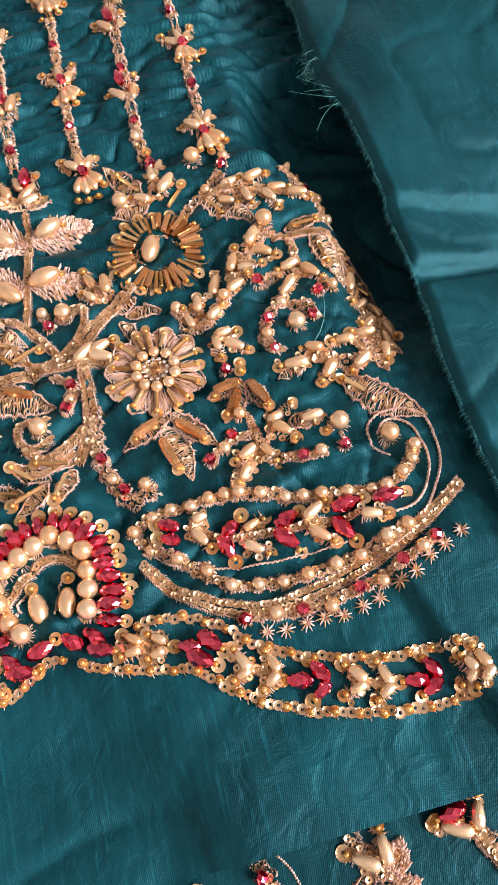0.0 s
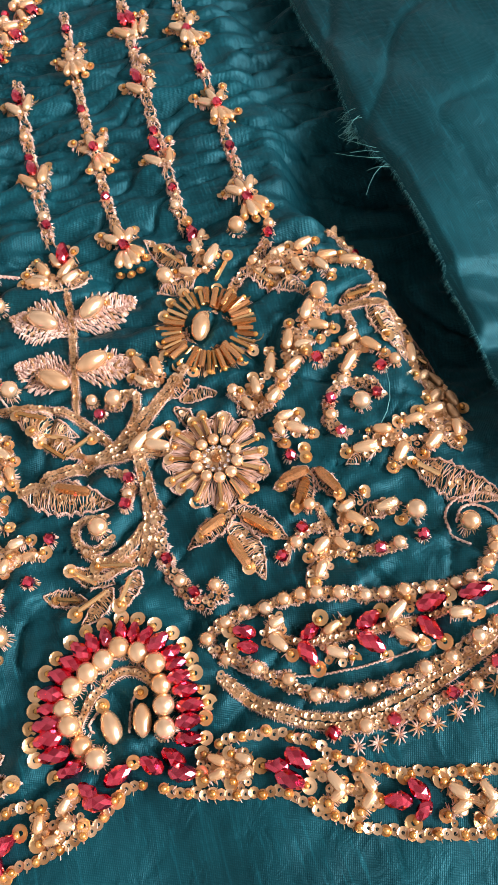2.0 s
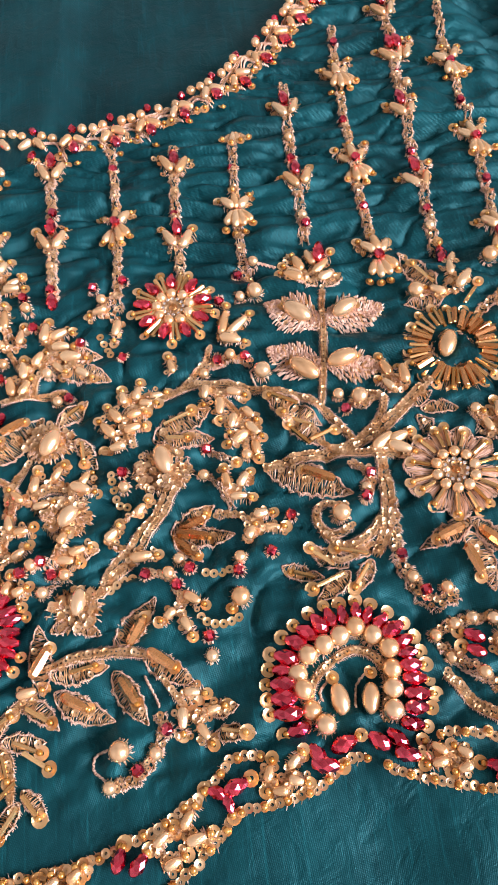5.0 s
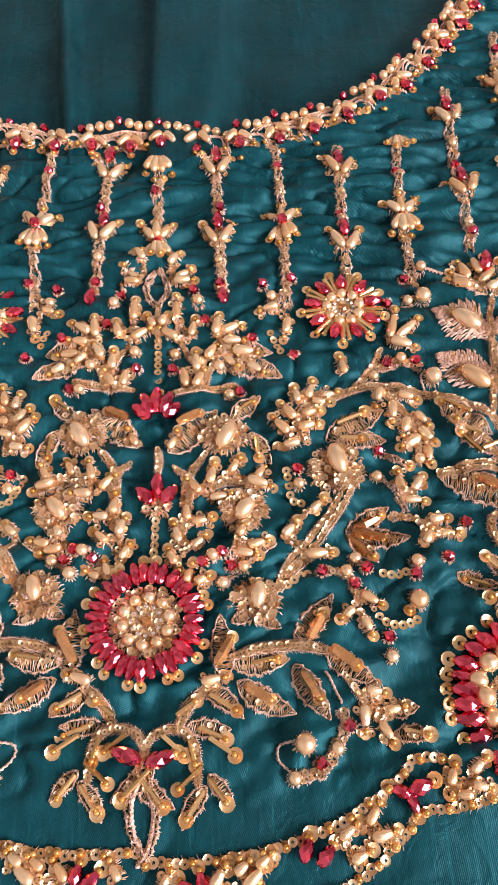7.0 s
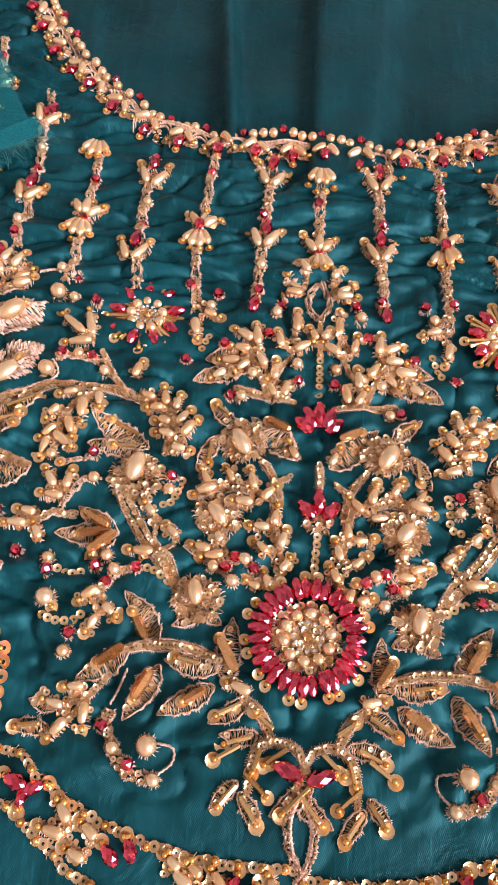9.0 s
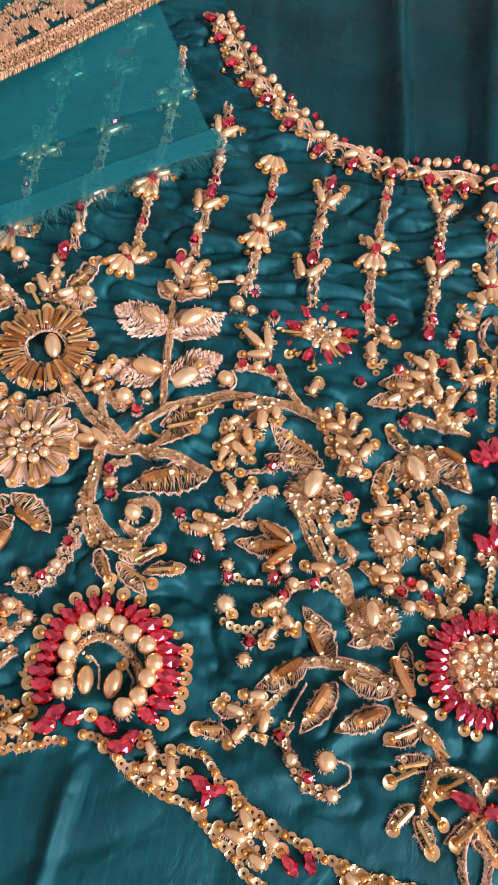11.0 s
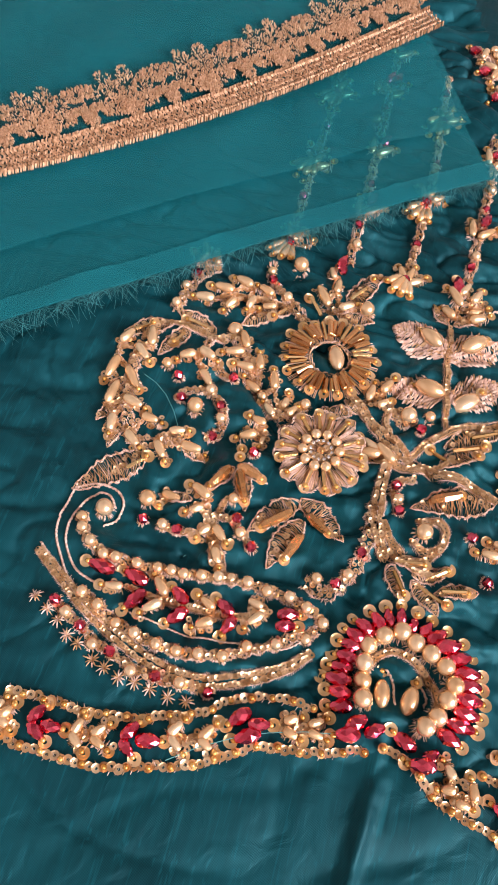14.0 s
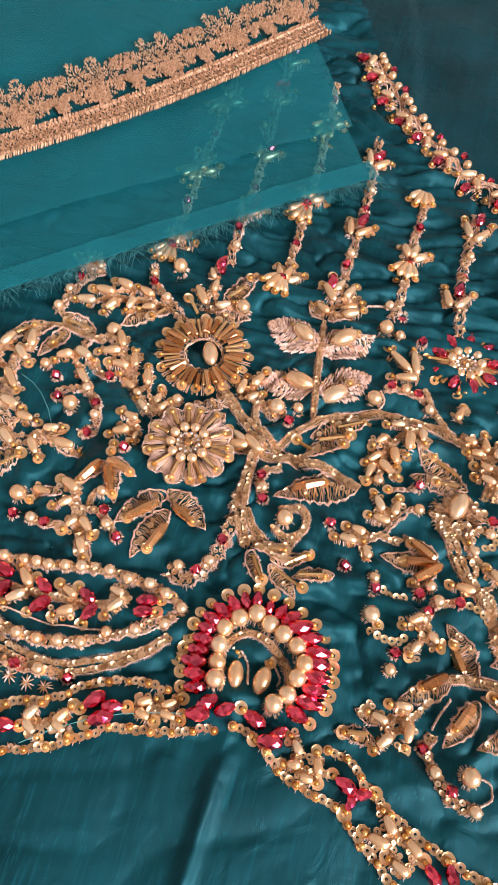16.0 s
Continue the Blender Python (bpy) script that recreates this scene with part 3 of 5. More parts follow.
                th.stitch(x - hy * r * s - hx * 0.0005, y + hx * r * s - hy * 0.0005, x + hy * r * s + hx * 0.0008, y - hx * r * s + hy * 0.0008, r * 1.2, 0.0005, 1)
        elif kind == "Lf":
            self.leaf(*self.pts(a))
        elif kind == "LL":
            self.lace_leaf(*self.pts(a))
        elif kind == "Z":
            x, y = self.at(a[0], a[1])
            self.patch(x, y, a[2])
        elif kind == "X":
            x, y = self.at(*a)
            for k in range(10):
                g = 2 * math.pi * (k + random.uniform(-0.2, 0.2)) / 10
                r = random.uniform(0.0020, 0.0028)
                th.stitch(x, y, x + r * math.cos(g), y + r * math.sin(g), 0.00024, 0.0008, random.choice((0, 1)))
        elif kind in ("Fx", "Hf", "Vn"):
            self.node(kind, *a)
        elif kind == "FF":
            self.flat(self.fan, *self.at(*a))
        elif kind == "TF":
            self.flat(self.thread_flower, *self.at(*a))
        elif kind == "RF":
            self.flat(self.red_flower, *self.at(*a))

    def flat(self, make, x, y):
        FLAT[0] = height(x, y) + 0.0010
        make(x, y)
        FLAT[0] = None

    def stems(self, ends):
        """Gold stems that join the feet of neighbouring drops."""
        feet = [self.at(x, y) for x, y in ends]
        for i, (x, y) in enumerate(feet):
            near = sorted((math.hypot(x - u, y - v), j) for j, (u, v) in enumerate(feet) if j != i)[:2]
            for dist, j in near:
                if 0.0015 < dist < 0.0125 and (i < j or near[0][1] != i):
                    u, v = feet[j]
                    bx, by = (x + u) / 2 + random.uniform(-0.001, 0.001), (y + v) / 2 + random.uniform(-0.001, 0.001)
                    for k, (px, py, hx, hy) in enumerate(curve([(x, y), (bx, by), (u, v)], 0.0005)):
                        o = random.uniform(-0.0009, 0.0009)
                        self.th.stitch(px - hy * o, py + hx * o, px + hy * o + hx * 0.0013, py - hx * o + hy * 0.0013, 0.00026, 0.0008, 1 if random.random() < 0.35 else 0)
                        if k % 4 == 0:
                            self.th.sequin(px - hy * o, py + hx * o, random.uniform(0.0008, 0.0012), 0.5, 0.0011)

    def burr(self, x, y, r, n):
        for k in range(n):
            g = random.uniform(0, 6.283)
            q = r * random.uniform(0.85, 1.12)
            h = g + random.uniform(-0.25, 0.35)
            self.th.stitch(x + 0.5 * r * math.cos(g), y + 0.5 * r * math.sin(g), x + q * math.cos(h), y + q * math.sin(h), 0.00013, 0.0006, random.choice((0, 1, 1)))

    def leaf(self, a, b):
        """A leaf of loose bars across, with an uneven fuzzy edge."""
        th = self.th
        dx, dy = b[0] - a[0], b[1] - a[1]
        L = math.hypot(dx, dy)
        ux, uy = dx / L, dy / L
        hw = min(0.0058, max(0.0019, 0.180 * L))
        bow = random.uniform(-0.07, 0.07) * L
        ph = random.uniform(0, 6)

        def edge(u, s):
            u = min(1.0, max(0.0, u))
            w = hw * math.sin(math.pi * u ** 0.80) ** 0.85 * s * (1 + 0.10 * math.sin(u * L * 1900 + ph))
            c = bow * math.sin(math.pi * u)
            return a[0] + dx * u - uy * (w + c), a[1] + dy * u + ux * (w + c)

        n = max(6, int(L / 0.00034))
        for k in range(n):
            u = (k + random.uniform(0.1, 0.9)) / n
            p, q = edge(u, random.uniform(0.8, 1.0)), edge(u - random.uniform(0.02, 0.09), -random.uniform(0.3, 1.0))
            if k % 2:
                p, q = edge(u, -random.uniform(0.8, 1.0)), edge(u - random.uniform(0.02, 0.09), random.uniform(0.3, 1.0))
            th.stitch(*p, *q, random.uniform(0.00012, 0.00020), random.uniform(0.0003, 0.0009), random.choice((0, 0, 0, 1)))
        for k in range(int(L / 0.0028)):
            th.sequin(*edge(random.uniform(0.15, 0.85), random.uniform(-0.6, 0.6)), random.uniform(0.0008, 0.0011), 0.3, random.uniform(0.0010, 0.0015))
        m = max(8, int(L / 0.00045))
        for k in range(m):
            for s in (-1, 1):
                for turn in (0, 1):
                    f = s * random.uniform(0.88, 1.08)
                    p, q = edge(k / m, f), edge((k + random.uniform(1.5, 2.6)) / m, s * random.uniform(0.88, 1.06))
                    th.stitch(*p, *q, random.uniform(0.00015, 0.00022), random.uniform(0.0004, 0.0009), random.choice((1, 1, 1, 0)))
                p = edge(k / m, s * 0.92)
                e = edge((k + random.uniform(0.4, 1.6)) / m, s * (1.0 + random.uniform(0.0003, 0.0009) / hw))
                th.stitch(*p, e[0] + random.uniform(-2e-4, 2e-4), e[1] + random.uniform(-2e-4, 2e-4), 0.00012, 0.0003, 1)

    def lace_leaf(self, a, b):
        """A saw-edged leaf of thick slanting stitches in four rows a side."""
        th = self.th
        dx, dy = b[0] - a[0], b[1] - a[1]
        L = math.hypot(dx, dy)
        ux, uy = dx / L, dy / L

        def pt(u, o):
            return a[0] + dx * u - uy * o, a[1] + dy * u + ux * o

        def half(u):
            return 0.37 * L * math.sin(math.pi * min(1.0, 0.10 + 0.90 * u) ** 1.05)

        n = int(L / 0.00050)
        for k in range(n):
            u = k / n
            tooth = 0.90 + 0.16 * ((k % 5) / 4)
            for s in (-1, 1):
                w = half(u) * tooth
                for row in range(4):
                    f, q = w * (row + random.uniform(-0.3, 0.1)) / 4, w * (row + random.uniform(0.95, 1.2)) / 4
                    lean = random.uniform(0.0008, 0.0018) / L
                    th.stitch(*pt(u, s * f), *pt(u + lean, s * q), random.uniform(0.00024, 0.00038), random.uniform(0.0005, 0.0012), random.choice((1, 1, 1, 1, 0)))

    def patch(self, x, y, r):
        th = self.th
        for k in range(int(1500 * (r / 0.008) ** 2 * 0.45)):
            g, q = random.uniform(0, 6.283), math.sqrt(random.random()) * r * (0.86 + 0.14 * math.sin(5 * k))
            h = g + random.uniform(-0.9, 0.9)
            px, py = x + q * math.cos(g), y + q * math.sin(g) * 0.9
            th.stitch(px, py, px + 0.0018 * math.cos(h), py + 0.0018 * math.sin(h), 0.00018, random.uniform(0.0006, 0.0014), random.choice((0, 0, 1)))
        for k in range(int(70 * (r / 0.008) ** 2)):
            g, q = random.uniform(0, 6.283), math.sqrt(random.random()) * r
            th.sequin(x + q * math.cos(g), y + 0.9 * q * math.sin(g), random.uniform(0.0009, 0.0013), 0.35, random.uniform(0.0010, 0.0018))

    def node(self, kind, x, y, lean):
        """One blossom of a hanging chain."""
        cx, cy = self.at(x, y)
        g = radians(-lean) * self.side
        if self.side < 0:
            g -= radians(9)

        def q(u, v):
            return cx + u * math.cos(g) - v * math.sin(g), cy + u * math.sin(g) + v * math.cos(g)

        if kind == "Vn":
            for s in (-1, 1):
                self.tipped(*q(s * 0.0060, 0.0060), *q(s * 0.0012, -0.0030))
            x0, y0 = q(0, 0.0098)
            x1, y1 = q(0, 0.0026)
            self.long(GEM_LONG, "ruby_drop", x0, y0, x1, y1, 0.0044, 0.0030)
        if kind == "Fx":
            for s in (-1, 0, 1):
                self.tipped(*q(s * 0.0064, 0.0104 - abs(s) * 0.0028), *q(s * 0.0013, 0.0014))
            x0, y0 = q(0, 0)
            lay(GEM, "ruby_bead", self.ob, x0, y0, level(x0, y0) + 0.0022, 1.0, 0.0021, 0.0021, 0.0021)
        if kind in ("Fx", "Hf"):
            for u, v in ((-0.0050, -0.0072), (-0.0016, -0.0094), (0.0020, -0.0092), (0.0052, -0.0068)):
                x0, y0 = q(u, v)
                x1, y1 = q(u * 0.3, -0.0012)
                self.long(DROP, "drop_pearl", x1, y1, x0, y0, 0.0036, 0.0022)
                self.seed(*q(u * 1.03, v * 1.02))
                self.disc(*q(u * 1.04, v * 1.03), 0.0017)

    def diamante(self, x, y, r):
        for k in range(12):
            g = 2 * math.pi * k / 12
            px, py = x + r * math.cos(g), y + r * math.sin(g)
            lay(STONE, "rhinestone", self.ob, px, py, level(px, py) + 0.0022, 0, 0.0007, 0.0007, 0.0007, math.pi / 2)
        lay(STONE_AMBER, "centre_stone", self.ob, x, y, level(x, y) + 0.0020, 0, 0.0016, 0.0016, 0.0016, math.pi / 2)
        self.patch(x, y, r * 1.2)

    def ring(self, x, y, r, n, size):
        for k in range(n):
            g = 2 * math.pi * (k + 0.3) / n
            px, py = x + r * math.cos(g), y + r * math.sin(g)
            lay(BALL, "round_pearl", self.ob, px, py, level(px, py) + size, 0, size, size, size)

    def spoke(self, me, name, x, y, g, r0, r1, w, up=0.002, disc=0.0):
        c, s = math.cos(g), math.sin(g)
        self.long(me, name, x + r1 * c, y + r1 * s, x + r0 * c, y + r0 * s, w, up)
        if disc:
            self.disc(x + (r1 + 0.0011) * c, y + (r1 + 0.0011) * s, disc)
            self.seed(x + (r1 + 0.0003) * c, y + (r1 + 0.0003) * s)

    def fan(self, x, y):
        """Ring of amber bugles with an open middle."""
        n = 38
        for k in range(n):
            g = 2 * math.pi * (k + random.uniform(-0.2, 0.2)) / n
            amber = random.random() < 0.62
            self.spoke(TUBE_AMBER if amber else TUBE, "amber_bugle" if amber else "bugle_bead", x, y, g, random.uniform(0.0076, 0.0098), random.uniform(0.0146, 0.0168), 0.0022 if amber else 0.0014, random.uniform(0.0014, 0.0028), 0.0020 if k % 2 else 0.0)
            for j in range(5):
                h = g + random.uniform(-0.08, 0.08)
                self.th.stitch(x + 0.0072 * math.cos(h), y + 0.0072 * math.sin(h), x + 0.0182 * math.cos(h), y + 0.0182 * math.sin(h), 0.00015, 0.0006, random.choice((0, 1)))
        for k in range(90):
            g = 2 * math.pi * k / 90
            r = random.uniform(0.0066, 0.0078)
            self.th.stitch(x + r * math.cos(g), y + r * math.sin(g), x + r * math.cos(g + 0.22), y + r * math.sin(g + 0.22), 0.00025, 0.0009, random.choice((0, 1)))

    def thread_flower(self, x, y):
        n = 11
        for k in range(n):
            g = 2 * math.pi * k / n
            for j in range(60):
                h = g + random.uniform(-0.285, 0.285)
                r = 0.0163 - 0.0030 * (abs(h - g) / 0.285) ** 2 + random.uniform(-0.0006, 0.0004)
                q = random.uniform(0.006, 0.011)
                e = h + random.uniform(-0.09, 0.09)
                self.th.stitch(x + q * math.cos(e), y + q * math.sin(e), x + r * math.cos(h), y + r * math.sin(h), random.uniform(0.00011, 0.00018), 0.0008, random.choice((1, 1, 0)))
            for j in range(22):
                h = g + (j / 21 - 0.5) * 0.57
                r = 0.0165 - 0.0030 * (abs(h - g) / 0.285) ** 2 + random.uniform(-0.0003, 0.0003)
                self.th.stitch(x + r * math.cos(h), y + r * math.sin(h), x + (r - 0.0002) * math.cos(h + 0.08), y + (r - 0.0002) * math.sin(h + 0.08), 0.00020, 0.0006, 1)
            for o in ((0.0,) if k % 3 else (-0.14, 0.14)):
                self.spoke(TUBE, "bugle_bead", x, y, g + o + random.uniform(-0.05, 0.05), 0.0082, random.uniform(0.0128, 0.0146), 0.0013, 0.0018, 0.0018)
        self.ring(x, y, 0.0064, 10, 0.0019)
        self.diamante(x, y, 0.0037)

    def red_flower(self, x, y):
        n = 9
        for k in range(n):
            g = 2 * math.pi * (k + 0.25) / n
            self.spoke(GEM_LONG, "ruby_drop", x, y, g, 0.0080, 0.0142, 0.0040, 0.0024)
            for s in (-0.5, 0.5):
                self.spoke(TUBE, "bugle_bead", x, y, g + s * 2 * math.pi / n * 0.75, 0.0066, 0.0142, 0.0018, 0.0018, 0.0019 if s > 0 else 0)
        self.patch(x, y, 0.0110)
        self.ring(x, y, 0.0060, 9, 0.0020)
        self.diamante(x, y, 0.0036)


LABELS = {
    "chain_motif": "hanging chain of drop pearls and ruby beads on gold thread", "centre_sprig": "upright middle chain of pearls, rubies and sequins", "crown_motif": "spray of drop pearls with ruby lotus", "twin_pearl_motif": "branching pearls round two large oval pearls", "pearl_bud_motif": "oval pearl bud in gold threadwork", "lower_spray": "spray of bugle-bead leaves in gold", "red_petal_flower": "flower of ruby petals with a rhinestone heart", "bunch_vine": "gold vine with bunches of drop pearls", "peacock_motif": "curved gold threadwork body with an oval pearl", "amber_lily_motif": "amber glass lily with ruby and pearl stems", "four_leaf_spray": "leaves of amber beads outlined in thread", "curl_motif": "curled stem ending in a round pearl", "leafy_branch_motif": "branch with feathery thread leaves and oval pearls", "curl_vine_motif": "gold vine with curls, leaves and bugle beads", "fan_flower": "open ring flower of amber bugle beads", "thread_petal_flower": "flower of rose-gold thread petals and pearl ring", "sprig_motif": "sprig of drop pearls and thread leaves", "corner_sprig": "small corner sprig of pearls", "pearl_branch": "branch of drop pearls with a pearl spiral", "amber_bell_motif": "amber bell flower with pearl and ruby stems", "crescent_motif": "crescent of pearl-set thread leaves", "tendril_motif": "twisted cord tendrils round a pearl", "paisley_motif": "paisley of pearl lines and ruby crystals", "horseshoe_motif": "horseshoe of ruby drops and round pearls", "border": "scalloped sequin border with pearls and rubies", "neckline_trim": "neckline string of pearls and ruby beads", "rosette": "round rosette of ruby drops with a rhinestone heart", "hem_motif": "pearl and ruby motif of the lower layer",
}
RECORDS = []


def begin(name, mirrored):
    RECORDS.append((name, mirrored, []))


def element(kind):
    def add(*a):
        RECORDS[-1][2].append((kind, a))
    return add


D, d, G, g, R, Q, A, B, p, P, r, S = [element(k) for k in ("D", "d", "G", "g", "R", "Q", "A", "B", "p", "P", "r", "S")]
pl, PL, SL, BL, V, K, T, Lf, LL, Z, X, Fx, Hf, Vn, FF, TF, RF = [element(k) for k in ("pl", "PL", "SL", "BL", "V", "K", "T", "Lf", "LL", "Z", "X", "Fx", "Hf", "Vn", "FF", "TF", "RF")]

# ---- the pattern of the yoke, one half and the middle ----
begin('centre_sprig', False)
Hf(-.0004, .1869, 0)
K(4, -.0003, .1801, -.0004, .1665, -.0003, .1520)
r(-.0012, .1680)
Fx(-.0004, .1450, 0)
SL(.0012, .0984, .0012, .0832)
S(.0017, .0775)
R(-.0066, .0716, -.0012, .0672)
R(.0092, .0716, .0042, .0672)
R(-.0036, .0756, -.0004, .0684)
R(.0062, .0756, .0034, .0684)
R(.0013, .0778, .0015, .0688)
R(-.0044, .0414, .0002, .0364)
R(.0082, .0414, .0040, .0364)
R(.0018, .0461, .0022, .0382)
Z(.0020, .0352, .0042)
SL(.0018, .0301, .0008, .0133)
T(1, .0010, .0330, .0005, .0133)
K(2.2, .0006, .1310, .0040, .1245, .0038, .1185, .0008, .1135)
K(2.2, .0000, .1310, -.0034, .1245, -.0032, .1185, .0006, .1135)
V(1.6, .0008, .1130, .0010, .1060, .0010, .0984)
V(3, .0018, .0556, .0022, .0510, .0020, .0467)
D(.0046, .1092, .0022, .1040)
D(-.0030, .1092, -.0004, .1040)
begin('crown_motif', True)
D(.0090, .1369, .0050, .1312)
D(.0133, .1303, .0076, .1263)
D(.0146, .1242, .0070, .1240)
r(.0140, .1198)
p(.0156, .1139)
D(.0077, .1162, .0078, .1067)
D(.0011, .1033, .0079, .0989)
D(.0146, .1072, .0130, .0999)
r(.0181, .1058)
D(.0232, .1086, .0217, .0996)
D(.0317, .1046, .0241, .1012)
D(.0327, .0973, .0247, .0971)
r(.0348, .0977)
D(.0226, .0965, .0186, .0902)
D(.0146, .0937, .0150, .0857)
p(.0070, .0935)
r(.0065, .0865)
d(.0100, .0864, .0113, .0790)
D(.0180, .0856, .0142, .0789)
p(.0229, .0871)
D(.0370, .0919, .0280, .0923)
D(.0300, .0861, .0250, .0914)
D(.0390, .0835, .0332, .0874)
Lf(.0239, .0894, .0449, .0824)
Lf(.0230, .0929, .0420, .0927)
p(.0261, .0767)
r(.0300, .0777)
V(3, .0072, .0769, .0179, .0779, .0287, .0807)
V(2, .0089, .0982, .0160, .0839, .0150, .0771)
V(2, .0169, .0770, .0209, .0883, .0271, .0975)
Lf(.0052, .0544, .0219, .0702)
A(.0159, .0683, .0083, .0646)
D(.0087, .0616, .0056, .0558)
begin('twin_pearl_motif', True)
G(.0273, .0636, .0221, .0549)
Z(.0240, .0599, .0079)
Lf(.0264, .0653, .0369, .0746)
B(.0347, .0735, .0294, .0696)
Lf(.0330, .0613, .0395, .0496)
B(.0355, .0512, .0348, .0591)
D(.0209, .0498, .0190, .0428)
D(.0295, .0514, .0260, .0458)
D(.0378, .0497, .0341, .0438)
D(.0396, .0402, .0318, .0428)
D(.0113, .0445, .0160, .0394)
D(.0266, .0387, .0193, .0377)
D(.0109, .0376, .0119, .0308)
D(.0200, .0306, .0135, .0298)
G(.0331, .0373, .0275, .0303)
Z(.0297, .0335, .0076)
D(.0307, .0284, .0281, .0241)
D(.0074, .0296, .0093, .0230)
D(.0181, .0255, .0132, .0212)
D(.0057, .0211, .0083, .0156)
D(.0379, .0226, .0312, .0207)
D(.0342, .0177, .0269, .0194)
Lf(.0246, .0175, .0400, .0216)
r(.0228, .0184)
p(.0198, .0176)
r(.0167, .0153)
r(.0254, .0147)
p(.0292, .0146)
V(3, .0075, .0486, .0131, .0434, .0113, .0337, .0096, .0224)
V(3, .0178, .0534, .0131, .0474, .0104, .0395)
V(3, .0204, .0412, .0260, .0430, .0369, .0407)
D(.0139, .0154, .0115, .0098)
D(.0193, .0113, .0146, .0095)
p(.0227, .0095)
K(2, .0227, .0095, .0271, .0138)
begin('pearl_bud_motif', True)
G(.0343, .0095, .0328, .0013)
Z(.0328, .0037, .0077)
V(4, .0390, .0073, .0445, .0133, .0519, .0203)
Lf(.0315, -.0011, .0401, -.0046)
Lf(.0301, -.0010, .0250, -.0026)
begin('lower_spray', True)
A(.0253, -.0072, .0203, -.0152)
Lf(.0231, -.0188, .0217, .0000)
D(.0234, -.0181, .0162, -.0195)
B(.0388, -.0133, .0310, -.0145)
Lf(.0248, -.0149, .0421, -.0137)
Lf(.0263, -.0196, .0432, -.0288)
A(.0359, -.0250, .0287, -.0208)
Lf(.0165, -.0210, .0280, -.0299)
B(.0261, -.0278, .0185, -.0230)
V(4, .0093, -.0322, .0125, -.0255, .0182, -.0210)
B(.0146, -.0245, .0090, -.0283)
B(.0231, -.0352, .0152, -.0317)
B(.0254, -.0395, .0181, -.0346)
B(.0143, -.0418, .0124, -.0349)
B(.0113, -.0391, .0050, -.0336)
Q(.0083, -.0385, .0011, -.0408)
B(.0093, -.0476, .0161, -.0418)
B(.0115, -.0552, .0167, -.0479)
Lf(.0172, -.0468, .0103, -.0576)
B(.0228, -.0516, .0180, -.0451)
Lf(.0177, -.0440, .0248, -.0522)
B(.0054, -.0518, -.0019, -.0433)
Lf(-.0030, -.0429, .0085, -.0524)
Lf(.0117, -.0315, .0244, -.0326)
V(3, -.0022, -.0429, .0022, -.0335, .0093, -.0322, .0141, -.0367, .0149, -.0468)
K(2.2, .0006, -.0440, .0034, -.0520, .0024, -.0600, -.0010, -.0660)
T(2.4, .0002, -.0452, .0026, -.0530, .0013, -.0612, -.0016, -.0660)
begin('chain_motif', True)
K(4, .0227, .1874, .0235, .1536, .0247, .1170)
Vn(.0232, .1811, 0)
r(.0243, .1593)
Vn(.0234, .1466, 0)
p(.0235, .1342)
r(.0236, .1231)
Q(.0245, .1188, .0252, .1127)
begin('chain_motif', True)
K(3.5, .0472, .1950, .0482, .1713, .0484, .1395, .0482, .1106)
r(.0480, .1806)
Fx(.0483, .1513, 0)
r(.0503, .1237)
begin('chain_motif', True)
K(4, .0728, .1896, .0717, .1537, .0716, .1194)
Vn(.0727, .1767, 0)
p(.0721, .1640)
r(.0710, .1544)
Vn(.0718, .1395, 0)
begin('chain_motif', True)
Hf(.0983, .1963, 0)
K(3.5, .0969, .1874, .0957, .1626, .0951, .1313, .0972, .1204)
r(.0956, .1755)
Fx(.0953, .1524, -3)
p(.0989, .1268)
r(.0927, .1235)
p(.0926, .1131)
P(.0981, .1140)
T(2, .1000, .1267, .1040, .1254, .1071, .1245)
begin('chain_motif', True)
K(4, .1223, .2223, .1207, .1877, .1200, .1367)
r(.1214, .2094)
Vn(.1217, .2059, -8)
p(.1202, .1894)
r(.1200, .1788)
Vn(.1212, .1641, -8)
p(.1203, .1480)
r(.1208, .1422)
begin('chain_motif', True)
K(3.5, .1479, .2539, .1448, .1980, .1440, .1452, .1454, .1309)
r(.1474, .2443)
Fx(.1463, .2222, -8)
r(.1442, .1974)
Fx(.1449, .1720, -8)
r(.1440, .1472)
Fx(.1455, .1233, -8)
begin('chain_motif', True)
K(4, .1737, .2687, .1701, .1982, .1679, .1256)
Vn(.1722, .2336, -12)
r(.1724, .2243)
p(.1739, .2134)
Vn(.1698, .1966, -12)
r(.1685, .1755)
Vn(.1680, .1585, -12)
r(.1684, .1446)
p(.1672, .1353)
Q(.1698, .1281, .1705, .1220)
begin('chain_motif', True)
K(3.5, .1961, .2594, .1946, .2033, .1931, .1519, .1926, .1260)
Fx(.1948, .2230, -12)
r(.1939, .2000)
Fx(.1948, .1771, -12)
r(.1934, .1548)
Fx(.1923, .1289, -12)
P(.1849, .1168)
p(.1959, .1144)
r(.1944, .1102)
begin('chain_motif', True)
Vn(.1754, .2330, -12)
Vn(.1735, .2626, -12)
begin('red_petal_flower', True)
RF(.0682, .1088)
r(.0394, .1210)
p(.0424, .1155)
D(.0374, .1088, .0442, .1105)
D(.0461, .0980, .0483, .1061)
r(.0493, .0910)
SL(.0415, .1002, .0448, .0934)
r(.0848, .1115)
D(.0873, .1087, .0842, .0971)
D(.0955, .1047, .0870, .0973)
D(.0929, .0918, .0839, .0943)
r(.0821, .0869)
